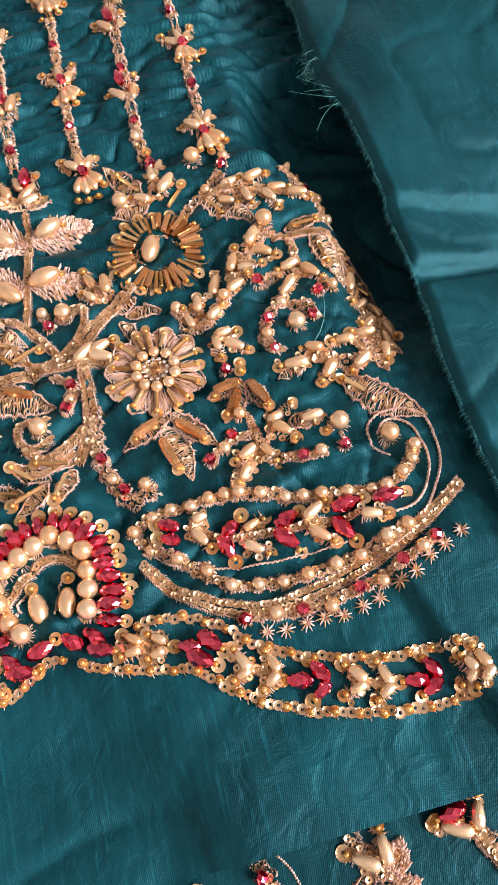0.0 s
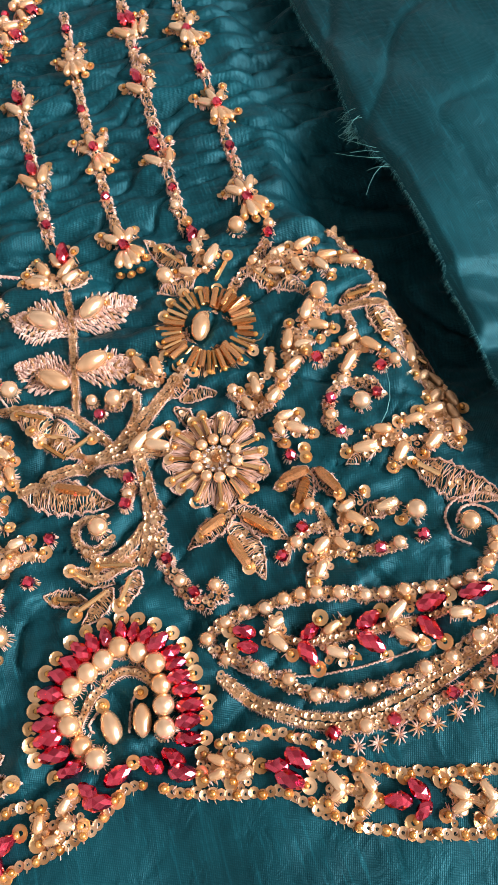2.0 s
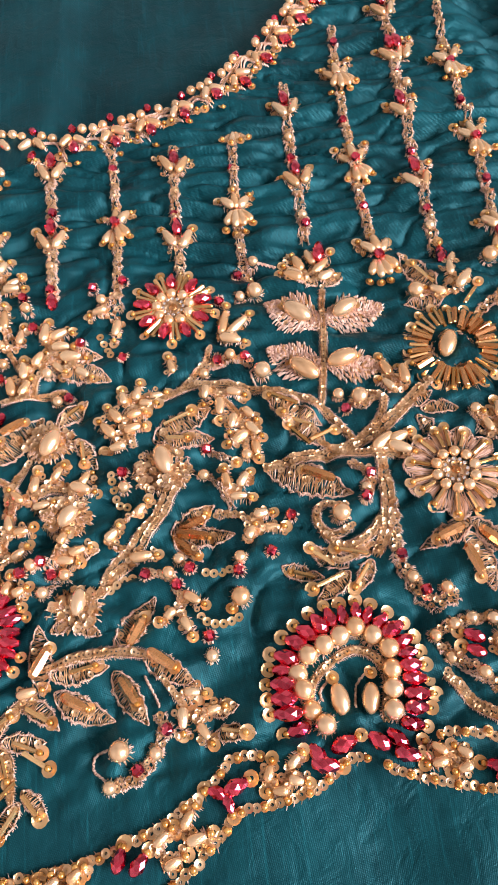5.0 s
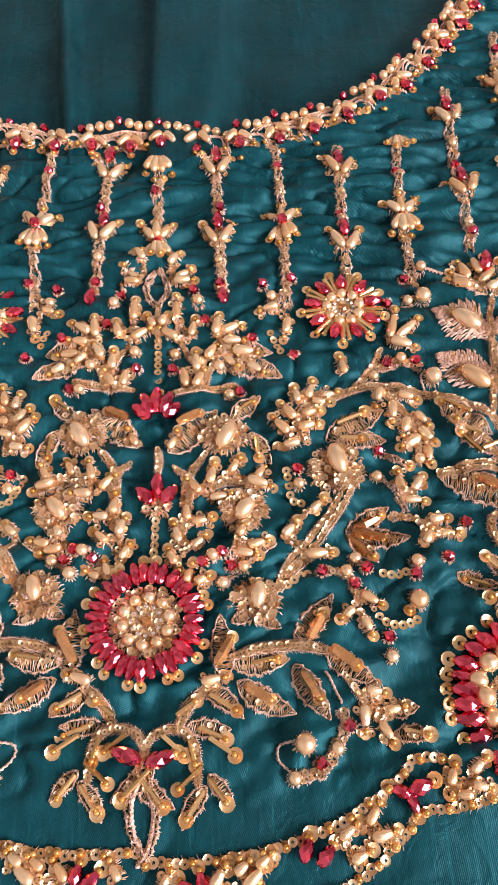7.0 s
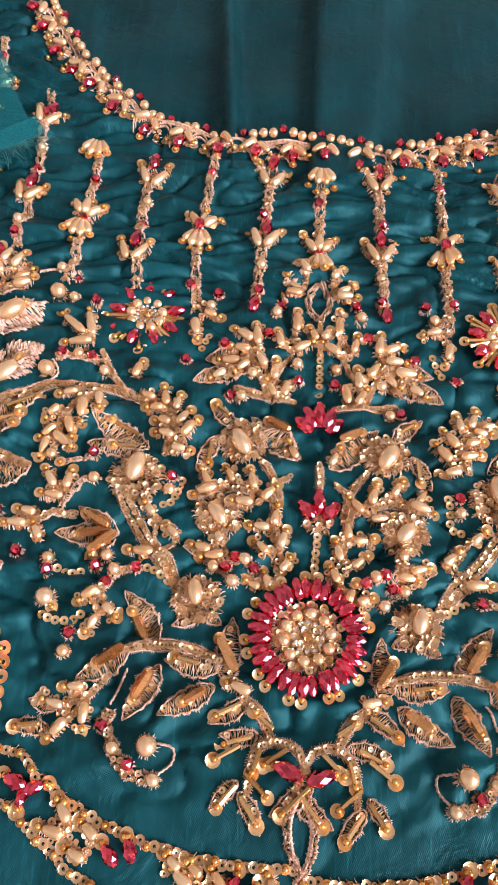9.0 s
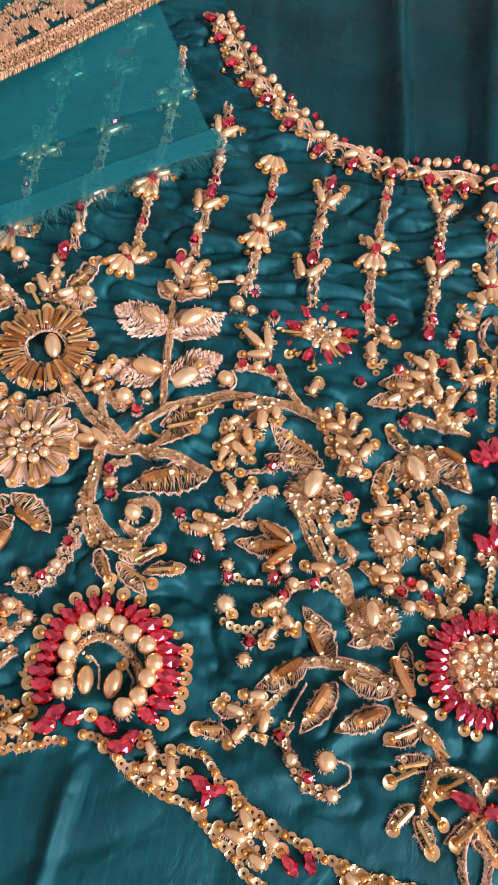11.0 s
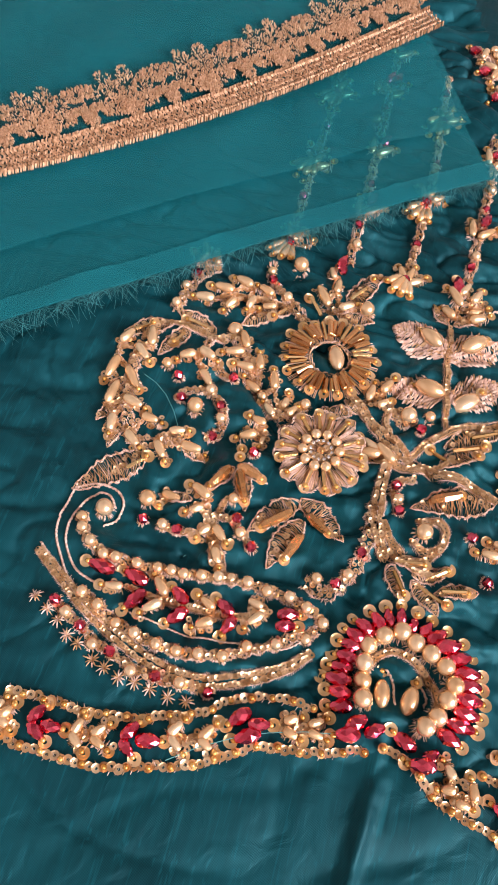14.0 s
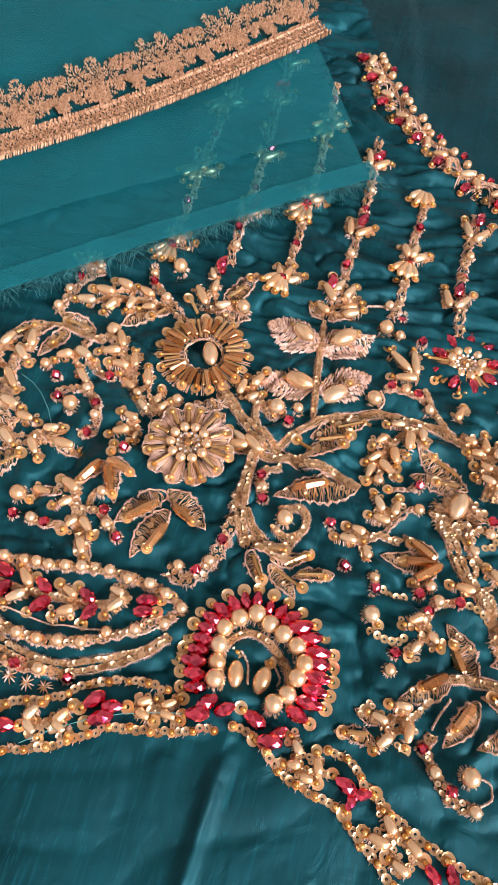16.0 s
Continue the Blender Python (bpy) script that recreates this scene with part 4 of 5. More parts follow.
p(.0867, .0873)
r(.0919, .0863)
P(.0971, .0799)
T(1.5, .0952, .0836, .0932, .0803, .0947, .0756)
V(2.5, .0800, .0911, .0755, .0834, .0681, .0752)
K(3, .0786, .0854, .0866, .0864, .0943, .0848)
D(.0650, .0888, .0665, .0817)
p(.0769, .0821)
K(3, .0485, .1182, .0438, .1136, .0407, .1089)
begin('bunch_vine', True)
V(4, .0592, .0728, .0681, .0756, .0788, .0767, .0922, .0747, .1015, .0715, .1108, .0682, .1190, .0597, .1243, .0513)
D(.0906, .0704, .0843, .0727)
D(.0758, .0677, .0775, .0741)
D(.0810, .0617, .0815, .0697)
D(.0936, .0610, .0894, .0657)
D(.0835, .0565, .0859, .0633)
D(.0946, .0545, .0899, .0601)
D(.0824, .0527, .0894, .0572)
D(.0924, .0473, .0918, .0548)
p(.0886, .0493)
S(.0850, .0466)
D(.0486, .0773, .0494, .0710)
D(.0551, .0793, .0531, .0728)
D(.0642, .0756, .0578, .0747)
D(.0607, .0709, .0546, .0718)
D(.0435, .0708, .0479, .0647)
D(.0571, .0671, .0509, .0656)
D(.0403, .0659, .0455, .0598)
D(.0565, .0629, .0493, .0611)
D(.0420, .0552, .0491, .0567)
V(4, .0519, .0554, .0494, .0662, .0544, .0711, .0631, .0735)
V(3, .0785, .0729, .0856, .0666, .0885, .0577, .0886, .0493)
begin('peacock_motif', True)
Lf(.0581, .0572, .0784, .0669)
B(.0719, .0664, .0621, .0622)
Lf(.0612, .0554, .0786, .0566)
B(.0700, .0565, .0626, .0573)
r(.0755, .0528)
K(2, .0755, .0528, .0820, .0484, .0855, .0466)
G(.0598, .0549, .0626, .0444)
Z(.0607, .0462, .0092)
r(.0479, .0466)
p(.0481, .0416)
SL(.0442, .0460, .0458, .0370, .0505, .0351)
p(.0739, .0438)
D(.0806, .0451, .0812, .0377)
D(.0892, .0436, .0850, .0380)
D(.0892, .0347, .0820, .0350)
K(2, .0752, .0443, .0800, .0362, .0822, .0312)
D(.0560, .0364, .0515, .0319)
V(6, .0672, .0475, .0633, .0380, .0571, .0291, .0515, .0222, .0443, .0157, .0398, .0074)
D(.0468, .0286, .0422, .0241)
D(.0579, .0188, .0492, .0184)
begin('amber_lily_motif', True)
A(.0700, .0166, .0624, .0240)
A(.0739, .0226, .0639, .0246)
A(.0735, .0302, .0648, .0260)
Lf(.0621, .0244, .0766, .0327)
Lf(.0630, .0243, .0822, .0223)
Lf(.0629, .0232, .0715, .0147)
K(2.5, .0767, .0298, .0837, .0291, .0870, .0259)
D(.0951, .0283, .0889, .0276)
D(.0890, .0247, .0859, .0195)
D(.0984, .0232, .0911, .0236)
r(.1004, .0267)
r(.0928, .0151)
p(.0830, .0144)
r(.0822, .0103)
SL(.0794, .0112, .0750, .0100, .0707, .0112)
r(.0674, .0128)
p(.0642, .0163)
SL(.0427, .0088, .0476, .0118, .0511, .0129)
r(.0536, .0126)
p(.0608, .0117)
r(.0632, .0079)
K(2.5, .0545, .0129, .0613, .0104, .0642, .0032)
D(.0713, .0011, .0652, .0051)
D(.0574, -.0034, .0620, .0003)
D(.0670, -.0085, .0645, -.0028)
r(.0717, -.0085)
p(.0720, -.0142)
SL(.0697, -.0025, .0720, -.0047, .0769, -.0054, .0825, -.0030)
P(.0819, .0022)
S(.0790, -.0009)
begin('four_leaf_spray', True)
Lf(.0439, -.0097, .0564, .0053)
A(.0529, -.0008, .0479, -.0088)
Lf(.0522, -.0114, .0670, -.0218)
A(.0612, -.0166, .0542, -.0111)
Lf(.0431, -.0152, .0528, -.0310)
A(.0499, -.0252, .0453, -.0175)
V(4, .0240, -.0133, .0321, -.0109, .0444, -.0101, .0550, -.0124)
D(.0696, -.0241, .0637, -.0234)
D(.0751, -.0277, .0687, -.0290)
D(.0623, -.0350, .0625, -.0275)
D(.0704, -.0380, .0668, -.0324)
Lf(.0699, -.0297, .0783, -.0282)
Lf(.0702, -.0354, .0825, -.0363)
B(.0800, -.0359, .0730, -.0342)
V(2, .0575, -.0190, .0615, -.0248, .0658, -.0313)
T(1.5, .0523, -.0177, .0549, -.0234, .0562, -.0266)
begin('curl_motif', True)
P(.0449, -.0372)
T(1.5, .0421, -.0362, .0378, -.0372, .0373, -.0410, .0404, -.0441)
p(.0416, -.0458)
K(3.5, .0434, -.0457, .0496, -.0441, .0536, -.0388, .0567, -.0333, .0561, -.0284)
r(.0492, -.0423)
r(.0579, -.0327)
p(.0541, -.0384)
begin('leafy_branch_motif', True)
V(3, .1224, .1110, .1201, .0902, .1163, .0665)
LL(.1206, .0974, .1017, .1088)
LL(.1219, .0992, .1437, .1037)
LL(.1174, .0774, .1004, .0891)
LL(.1193, .0809, .1377, .0770)
g(.1079, .1063, .1167, .0988)
g(.1338, .1046, .1249, .0994)
g(.1075, .0827, .1160, .0748)
g(.1305, .0819, .1198, .0794)
S(.1076, .0836)
Q(.1247, .1334, .1232, .1259)
D(.1137, .1313, .1168, .1229)
d(.1193, .1318, .1220, .1250)
D(.1282, .1280, .1207, .1203)
D(.1095, .1248, .1165, .1203)
D(.1080, .1202, .1155, .1162)
D(.1294, .1193, .1221, .1160)
Lf(.1212, .1124, .1089, .1222)
Lf(.1232, .1122, .1316, .1185)
begin('curl_vine_motif', True)
p(.1219, .0681)
P(.1288, .0662)
r(.1234, .0620)
V(3, .1320, .0681, .1361, .0643, .1338, .0570, .1251, .0505)
V(5, .0944, .0434, .1059, .0468, .1171, .0473, .1289, .0512, .1396, .0574, .1478, .0653, .1536, .0697)
Lf(.1486, .0597, .1610, .0579)
Lf(.1466, .0567, .1514, .0483)
Lf(.1464, .0610, .1537, .0657)
Lf(.0975, .0701, .1150, .0580)
B(.0980, .0696, .1073, .0642)
B(.1019, .0622, .1120, .0572)
B(.1033, .0582, .1098, .0508)
B(.1191, .0554, .1100, .0520)
D(.1379, .0811, .1407, .0734)
D(.1445, .0774, .1448, .0685)
D(.1361, .0717, .1402, .0668)
d(.1367, .0507, .1298, .0457)
D(.1436, .0511, .1358, .0479)
D(.1437, .0430, .1352, .0468)
V(4, .1171, .0473, .1279, .0455, .1388, .0439, .1472, .0399)
Lf(.0941, .0442, .1213, .0318)
A(.1060, .0410, .1156, .0359)
r(.1274, .0375)
p(.1258, .0337)
r(.1247, .0295)
K(3, .1219, .0427, .1279, .0370, .1245, .0286)
V(7, .1320, .0446, .1318, .0307, .1296, .0195, .1253, .0117)
K(5, .1325, .0287, .1315, .0120, .1341, .0020, .1390, -.0056, .1470, -.0037)
r(.1323, .0101)
p(.1343, .0028)
r(.1373, -.0018)
p(.1436, -.0016)
P(.1157, .0244)
V(3, .1190, .0206, .1134, .0185, .1089, .0217, .1084, .0265, .1115, .0294, .1177, .0283)
V(4, .1092, .0198, .1161, .0140, .1248, .0182, .1284, .0234)
B(.1046, .0152, .1114, .0091)
B(.1123, .0140, .1221, .0112)
Lf(.0953, .0104, .1078, .0052)
B(.0978, .0094, .1062, .0061)
B(.1036, .0022, .1143, .0061)
B(.1162, .0009, .1215, .0077)
Lf(.1158, .0065, .1046, -.0014)
Lf(.1237, .0101, .1163, -.0005)
begin('fan_flower', True)
FF(.1647, .0817)
g(.1645, .0875, .1602, .0775)
begin('thread_petal_flower', True)
TF(.1545, .0352)
begin('sprig_motif', True)
Lf(.1634, .1056, .1527, .1242)
B(.1569, .1187, .1633, .1095)
P(.1560, .1064)
D(.1596, .1079, .1662, .1042)
d(.1762, .1112, .1703, .1041)
B(.1786, .1065, .1721, .0987)
R(.1706, .1252, .1688, .1202)
d(.1739, .1232, .1715, .1183)
d(.1692, .1153, .1688, .1091)
Lf(.1658, .1025, .1516, .1030)
K(4, .1935, .1091, .1862, .1016, .1768, .0952)
p(.1864, .1020)
D(.1997, .1031, .1922, .1008)
D(.2090, .1027, .2009, .1005)
D(.2164, .0960, .2076, .0965)
D(.1968, .0933, .1900, .0965)
D(.2008, .0895, .1991, .0971)
D(.2094, .0867, .2056, .0932)
D(.2221, .0887, .2139, .0914)
V(2.5, .1835, .0988, .1957, .0983, .2128, .0932)
B(.1899, .0907, .1857, .0979)
Lf(.1835, .0988, .2009, .0835)
begin('corner_sprig', True)
d(.2199, .1125, .2162, .1069)
d(.2239, .1144, .2210, .1075)
D(.2270, .1094, .2226, .1056)
r(.2229, .1002)
p(.2253, .0933)
p(.2254, .0814)
K(4, .2162, .1075, .2223, .0970, .2244, .0877, .2237, .0776)
begin('pearl_branch', True)
P(.2020, .0797)
d(.1986, .0785, .1943, .0719)
D(.2032, .0668, .1956, .0711)
D(.1898, .0728, .1863, .0644)
D(.1972, .0630, .1891, .0642)
D(.1822, .0675, .1783, .0580)
D(.1917, .0608, .1838, .0569)
p(.1818, .0551)
p(.1658, .0562)
D(.1733, .0594, .1725, .0518)
D(.1676, .0549, .1697, .0481)
D(.1810, .0522, .1752, .0478)
r(.1938, .0570)
K(4, .1657, .0558, .1701, .0468, .1814, .0537, .1907, .0662, .2011, .0768)
K(3, .1946, .0564, .2001, .0586, .2026, .0603)
D(.2010, .0602, .2088, .0624)
D(.2153, .0528, .2098, .0595)
D(.1986, .0486, .2058, .0556)
r(.2120, .0485)
p(.2171, .0496)
p(.1994, .0482)
r(.1934, .0427)
p(.1919, .0378)
r(.1928, .0315)
r(.2079, .0408)
P(.2020, .0389)
K(3.5, .2093, .0394, .2080, .0439, .2031, .0464, .1985, .0469, .1925, .0418, .1907, .0350, .1949, .0295)
K(3, .2004, .0757, .2082, .0718, .2082, .0626)
D(.1758, .0333, .1752, .0395)
D(.1829, .0421, .1761, .0414)
D(.1851, .0337, .1781, .0385)
r(.1761, .0293)
S(.1808, .0303)
S(.1802, .0269)
begin('amber_bell_motif', True)
A(.1703, .0211, .1791, .0224)
A(.1726, .0128, .1781, .0207)
A(.1858, .0131, .1817, .0219)
Lf(.1800, .0238, .1679, .0208)
Lf(.1794, .0233, .1713, .0108)
Lf(.1807, .0231, .1861, .0116)
p(.1762, .0122)
r(.1724, .0069)
p(.1692, .0031)
r(.1641, .0002)
D(.1927, .0110, .1841, .0086)
D(.1909, .0000, .1854, .0058)
Lf(.1897, .0062, .2018, .0044)
d(.1937, .0045, .2006, .0050)
D(.1711, -.0024, .1782, .0013)
D(.1836, -.0056, .1802, .0004)
r(.1911, -.0062)
p(.1966, -.0064)
Lf(.1770, -.0029, .1676, -.0117)
D(.1702, -.0105, .1748, -.0050)
V(3, .1785, .0112, .1798, .0037, .1786, -.0032)
K(3, .1640, -.0003, .1716, .0053, .1803, .0054)
K(3, .1843, -.0043, .1905, -.0064, .1981, -.0070)
Lf(.1560, .0198, .1386, .0114)
A(.1438, .0130, .1519, .0159)
Lf(.1558, .0191, .1676, .0047)
A(.1641, .0073, .1570, .0151)
Lf(.1526, .0145, .1577, -.0046)
A(.1542, -.0001, .1515, .0098)
begin('crescent_motif', True)
Lf(.2082, .0760, .2239, .0782)
B(.2201, .0771, .2110, .0768)
Lf(.2169, .0732, .2218, .0502)
B(.2184, .0587, .2178, .0690)
Lf(.2223, .0714, .2365, .0513)
B(.2274, .0611, .2327, .0537)
V(3, .2034, .0726, .2139, .0732, .2229, .0702, .2275, .0601, .2286, .0520)
d(.2267, .0579, .2242, .0506)
d(.2327, .0525, .2357, .0458)
D(.2228, .0453, .2294, .0478)
D(.2362, .0333, .2345, .0416)
D(.2225, .0354, .2296, .0396)
d(.2309, .0347, .2317, .0276)
D(.2172, .0309, .2258, .0311)
D(.2099, .0285, .2174, .0282)
D(.2259, .0181, .2274, .0251)
D(.2132, .0171, .2205, .0214)
D(.1999, .0291, .2065, .0266)
D(.1919, .0241, .2012, .0237)
D(.2033, .0154, .2092, .0214)
Lf(.2288, .0285, .2324, .0214)
Lf(.2232, .0218, .2251, .0146)
Lf(.2291, .0371, .2342, .0328)
Lf(.2013, .0235, .1908, .0216)
K(5, .2287, .0496, .2267, .0346, .2188, .0211, .2107, .0216, .2015, .0269)
begin('tendril_motif', True)
Lf(.2098, .0162, .2308, -.0034)
B(.2095, .0152, .2150, .0088)
T(1.6, .2296, -.0011, .2303, -.0117, .2284, -.0202, .2225, -.0289, .2160, -.0354)
T(1.6, .2158, -.0121, .2121, -.0080, .2120, -.0028, .2161, .0007, .2232, .0008, .2289, -.0019)
T(1.6, .2143, -.0053, .2172, -.0021, .2213, -.0023, .2249, -.0064, .2263, -.0142, .2241, -.0224, .2179, -.0292, .2097, -.0310)
P(.2172, -.0070)
P(.2043, .0009)
r(.2037, -.0064)
S(.2001, .0003)
begin('paisley_motif', True)
pl(.1373, -.0152, .1435, -.0125, .1492, -.0111, .1551, -.0121, .1607, -.0115, .1656, -.0118, .1697, -.0130, .1756, -.0148, .1824, -.0172, .1874, -.0183, .1927, -.0194, .1999, -.0209, .2071, -.0217, .2114, -.0218, .2169, -.0194, .2213, -.0157, .2233, -.0120)
pl(.1410, -.0217, .1483, -.0271, .1555, -.0319, .1611, -.0380, .1684, -.0394, .1754, -.0405, .1823, -.0407, .1907, -.0400, .1981, -.0395, .2059, -.0370, .2126, -.0352)
K(3.5, .1368, -.0158, .1431, -.0124, .1552, -.0114, .1697, -.0133, .1874, -.0183, .2070, -.0218, .2173, -.0195, .2238, -.0116)
K(3.5, .1383, -.0179, .1483, -.0271, .1612, -.0375, .1754, -.0405, .1906, -.0403, .2058, -.0373, .2133, -.0346)
Q(.1450, -.0155, .1502, -.0180)
Q(.1450, -.0198, .1496, -.0221)
d(.1591, -.0167, .1546, -.0175)
D(.1584, -.0267, .1543, -.0199)
Q(.1676, -.0202, .1626, -.0231)
Q(.1635, -.0308, .1615, -.0247)
D(.1752, -.0212, .1686, -.0234)
D(.1740, -.0322, .1675, -.0280)
Q(.1840, -.0228, .1778, -.0249)
Q(.1818, -.0330, .1770, -.0274)
D(.1934, -.0215, .1859, -.0257)
D(.1927, -.0344, .1863, -.0285)
Q(.2025, -.0243, .1944, -.0251)
Q(.1976, -.0343, .1939, -.0278)
Q(.2147, -.0256, .2063, -.0257)
D(.2086, -.0312, .2012, -.0293)
V(3, .1527, -.0184, .1627, -.0241, .1767, -.0261, .1878, -.0274, .2007, -.0283)
V(6, .1382, -.0260, .1456, -.0353, .1576, -.0434, .1691, -.0468, .1819, -.0460, .1956, -.0430, .2102, -.0386, .2204, -.0334, .2313, -.0273)
r(.1625, -.0481)
p(.1709, -.0488)
r(.1784, -.0495)
p(.1862, -.0507)
r(.1952, -.0479)
p(.2019, -.0477)
r(.2080, -.0444)
p(.2145, -.0423)
r(.2190, -.0404)
K(3, .1612, -.0474, .1783, -.0499, .1954, -.0481, .2079, -.0446, .2202, -.0403)
X(.1673, -.0529)
X(.1725, -.0537)
X(.1785, -.0533)
X(.1835, -.0532)
X(.1887, -.0538)
X(.1946, -.0528)
X(.1996, -.0520)
X(.2061, -.0493)
X(.2105, -.0483)
X(.2158, -.0451)
X(.2206, -.0433)
X(.2260, -.0409)
T(1.2, .1395, -.0199, .1458, -.0275, .1575, -.0317, .1726, -.0346, .1855, -.0348, .1952, -.0349)
T(1.6, .1993, -.0418, .2102, -.0386, .2207, -.0326, .2314, -.0250)
begin('horseshoe_motif', True)
PL(.1019, -.0361, .0985, -.0319, .0969, -.0264, .0959, -.0218, .0995, -.0170, .1044, -.0148, .1092, -.0128, .1140, -.0108, .1188, -.0136, .1226, -.0177, .1227, -.0233, .1220, -.0286, .1211, -.0343)
G(.1064, -.0252, .1076, -.0344)
G(.1163, -.0262, .1148, -.0348)
S(.1058, -.0236)
S(.1167, -.0235)
Q(.0911, -.0372, .0971, -.0359)
Q(.0878, -.0320, .0952, -.0323)
Q(.0875, -.0282, .0942, -.0284)
Q(.0877, -.0241, .0944, -.0248)
Q(.0889, -.0198, .0948, -.0212)
Q(.0899, -.0157, .0964, -.0178)
Q(.0937, -.0115, .0994, -.0146)
Q(.0974, -.0087, .1030, -.0125)
Q(.1019, -.0061, .1056, -.0111)
Q(.1063, -.0046, .1080, -.0097)
Q(.1109, -.0042, .1111, -.0092)
Q(.1157, -.0035, .1149, -.0085)
Q(.1197, -.0051, .1175, -.0099)
Q(.1237, -.0080, .1198, -.0118)
Q(.1277, -.0114, .1219, -.0139)
Q(.1299, -.0153, .1242, -.0171)
Q(.1307, -.0194, .1254, -.0196)
Q(.1310, -.0233, .1254, -.0228)
Q(.1318, -.0270, .1258, -.0259)
Q(.1325, -.0312, .1255, -.0302)
Q(.1306, -.0348, .1247, -.0342)
Q(.1292, -.0391, .1233, -.0375)
R(.1131, -.0397, .1177, -.0437)
R(.1187, -.0392, .1231, -.0438)
Q(.1260, -.0470, .1199, -.0449)
Q(.1100, -.0402, .1031, -.0426)
R(.0965, -.0409, .1001, -.0453)
Q(.1039, -.0470, .0971, -.0455)
T(1.5, .1041, -.0245, .1017, -.0273, .1020, -.0297)
T(1.5, .1156, -.0233, .1127, -.0261, .1111, -.0321)
V(3, .0967, -.0366, .1010, -.0234, .1135, -.0168, .1211, -.0239, .1189, -.0358)
begin('border', True)
BL(.1334, -.0415, .1468, -.0432, .1563, -.0482, .1611, -.0533, .1688, -.0584, .1823, -.0638, .1964, -.0672, .2098, -.0683, .2189, -.0688)
BL(.1170, -.0483, .1308, -.0538, .1450, -.0572, .1513, -.0618, .1585, -.0680, .1675, -.0726, .1806, -.0778, .1942, -.0810, .2056, -.0823, .2149, -.0816)
D(.1283, -.0427, .1334, -.0467)
D(.1352, -.0447, .1399, -.0481)
D(.1270, -.0491, .1330, -.0486)
D(.1339, -.0517, .1393, -.0504)
Q(.1433, -.0504, .1486, -.0520)
Q(.1542, -.0539, .1497, -.0488)
Q(.1515, -.0574, .1456, -.0535)
D(.1571, -.0545, .1602, -.0612)
D(.1551, -.0632, .1602, -.0613)
D(.1652, -.0571, .1676, -.0635)
D(.1622, -.0675, .1673, -.0642)
Q(.1691, -.0664, .1751, -.0682)
Q(.1765, -.0638, .1794, -.0689)
Q(.1752, -.0726, .1793, -.0700)
D(.1843, -.0661, .1890, -.0716)
D(.1822, -.0739, .1887, -.0724)
D(.1930, -.0672, .1951, -.0740)
D(.1899, -.0775, .1955, -.0744)
Q(.1987, -.0745, .2043, -.0751)
Q(.2056, -.0702, .2082, -.0752)
Q(.2029, -.0787, .2079, -.0760)
D(.2143, -.0715, .2169, -.0764)
D(.2126, -.0793, .2174, -.0766)
D(.2175, -.0701, .2204, -.0766)
D(.2158, -.0810, .2209, -.0769)
begin('border', True)
BL(.0828, -.0417, .0750, -.0423, .0699, -.0475, .0619, -.0528, .0527, -.0573, .0437, -.0603, .0349, -.0627, .0233, -.0647, .0118, -.0652, .0000, -.0655)
BL(.1119, -.0453, .1053, -.0461, .0984, -.0510, .0889, -.0541, .0752, -.0555, .0718, -.0598, .0639, -.0661, .0578, -.0703, .0440, -.0755, .0250, -.0792, .0000, -.0800)
D(.0948, -.0419, .0905, -.0457)
D(.0860, -.0430, .0840, -.0487)
D(.0955, -.0504, .0901, -.0487)
D(.0835, -.0511, .0892, -.0514)
Q(.0680, -.0491, .0729, -.0509)
Q(.0787, -.0479, .0730, -.0501)
Q(.0740, -.0553, .0726, -.0509)
D(.0646, -.0520, .0607, -.0575)
D(.0686, -.0593, .0617, -.0610)
D(.0582, -.0569, .0531, -.0608)
D(.0615, -.0638, .0555, -.0662)
Q(.0446, -.0606, .0427, -.0656)
Q(.0507, -.0625, .0470, -.0666)
D(.0349, -.0633, .0305, -.0667)
D(.0291, -.0646, .0248, -.0680)
begin('border', True)
D(.0226, -.0655, .0184, -.0710)
D(.0330, -.0663, .0271, -.0712)
Q(.0152, -.0675, .0166, -.0722)
Q(.0102, -.0696, .0140, -.0734)
D(.0078, -.0661, .0049, -.0715)
begin('curl_vine_motif', True)
V(2, .1064, .0128, .1146, .0102, .1241, .0146)
V(2, .1110, .0563, .1139, .0507, .1207, .0469)
Lf(.1148, .0506, .1007, .0617)
Lf(.1160, .0082, .1038, .0163)
Lf(.1236, .0119, .1110, .0145)
K(3, .1354, .0655, .1291, .0629, .1259, .0666)


def close_motif(name, th, holder):
    me = holder.data
    me.from_pydata(th.v, [], th.f)
    me.materials.append(ZARI)
    me.materials.append(PALE)
    me.polygons.foreach_set("material_index", th.mi)
    me.update()
    if th.sv:
        hold("sequin_trail", mesh_of("sequin_trail", th.sv, th.sf, SEQ_TRAIL), holder, "overlapping small gold sequins", "stuff")


def open_motif(name):
    ob = hold(name, bpy.data.meshes.new(name), garment, LABELS[name])
    return ob, Threads()


for name, mirrored, items in RECORDS:
    for side in ((1, -1) if mirrored else (1,)):
        ob, th = open_motif(name)
        mk = Maker(ob, th, side)
        for kind, a in items:
            mk.do(kind, a)
        mk.stems([a[2:4] for kind, a in items if kind in ("D", "d")])
        close_motif(name, th, ob)

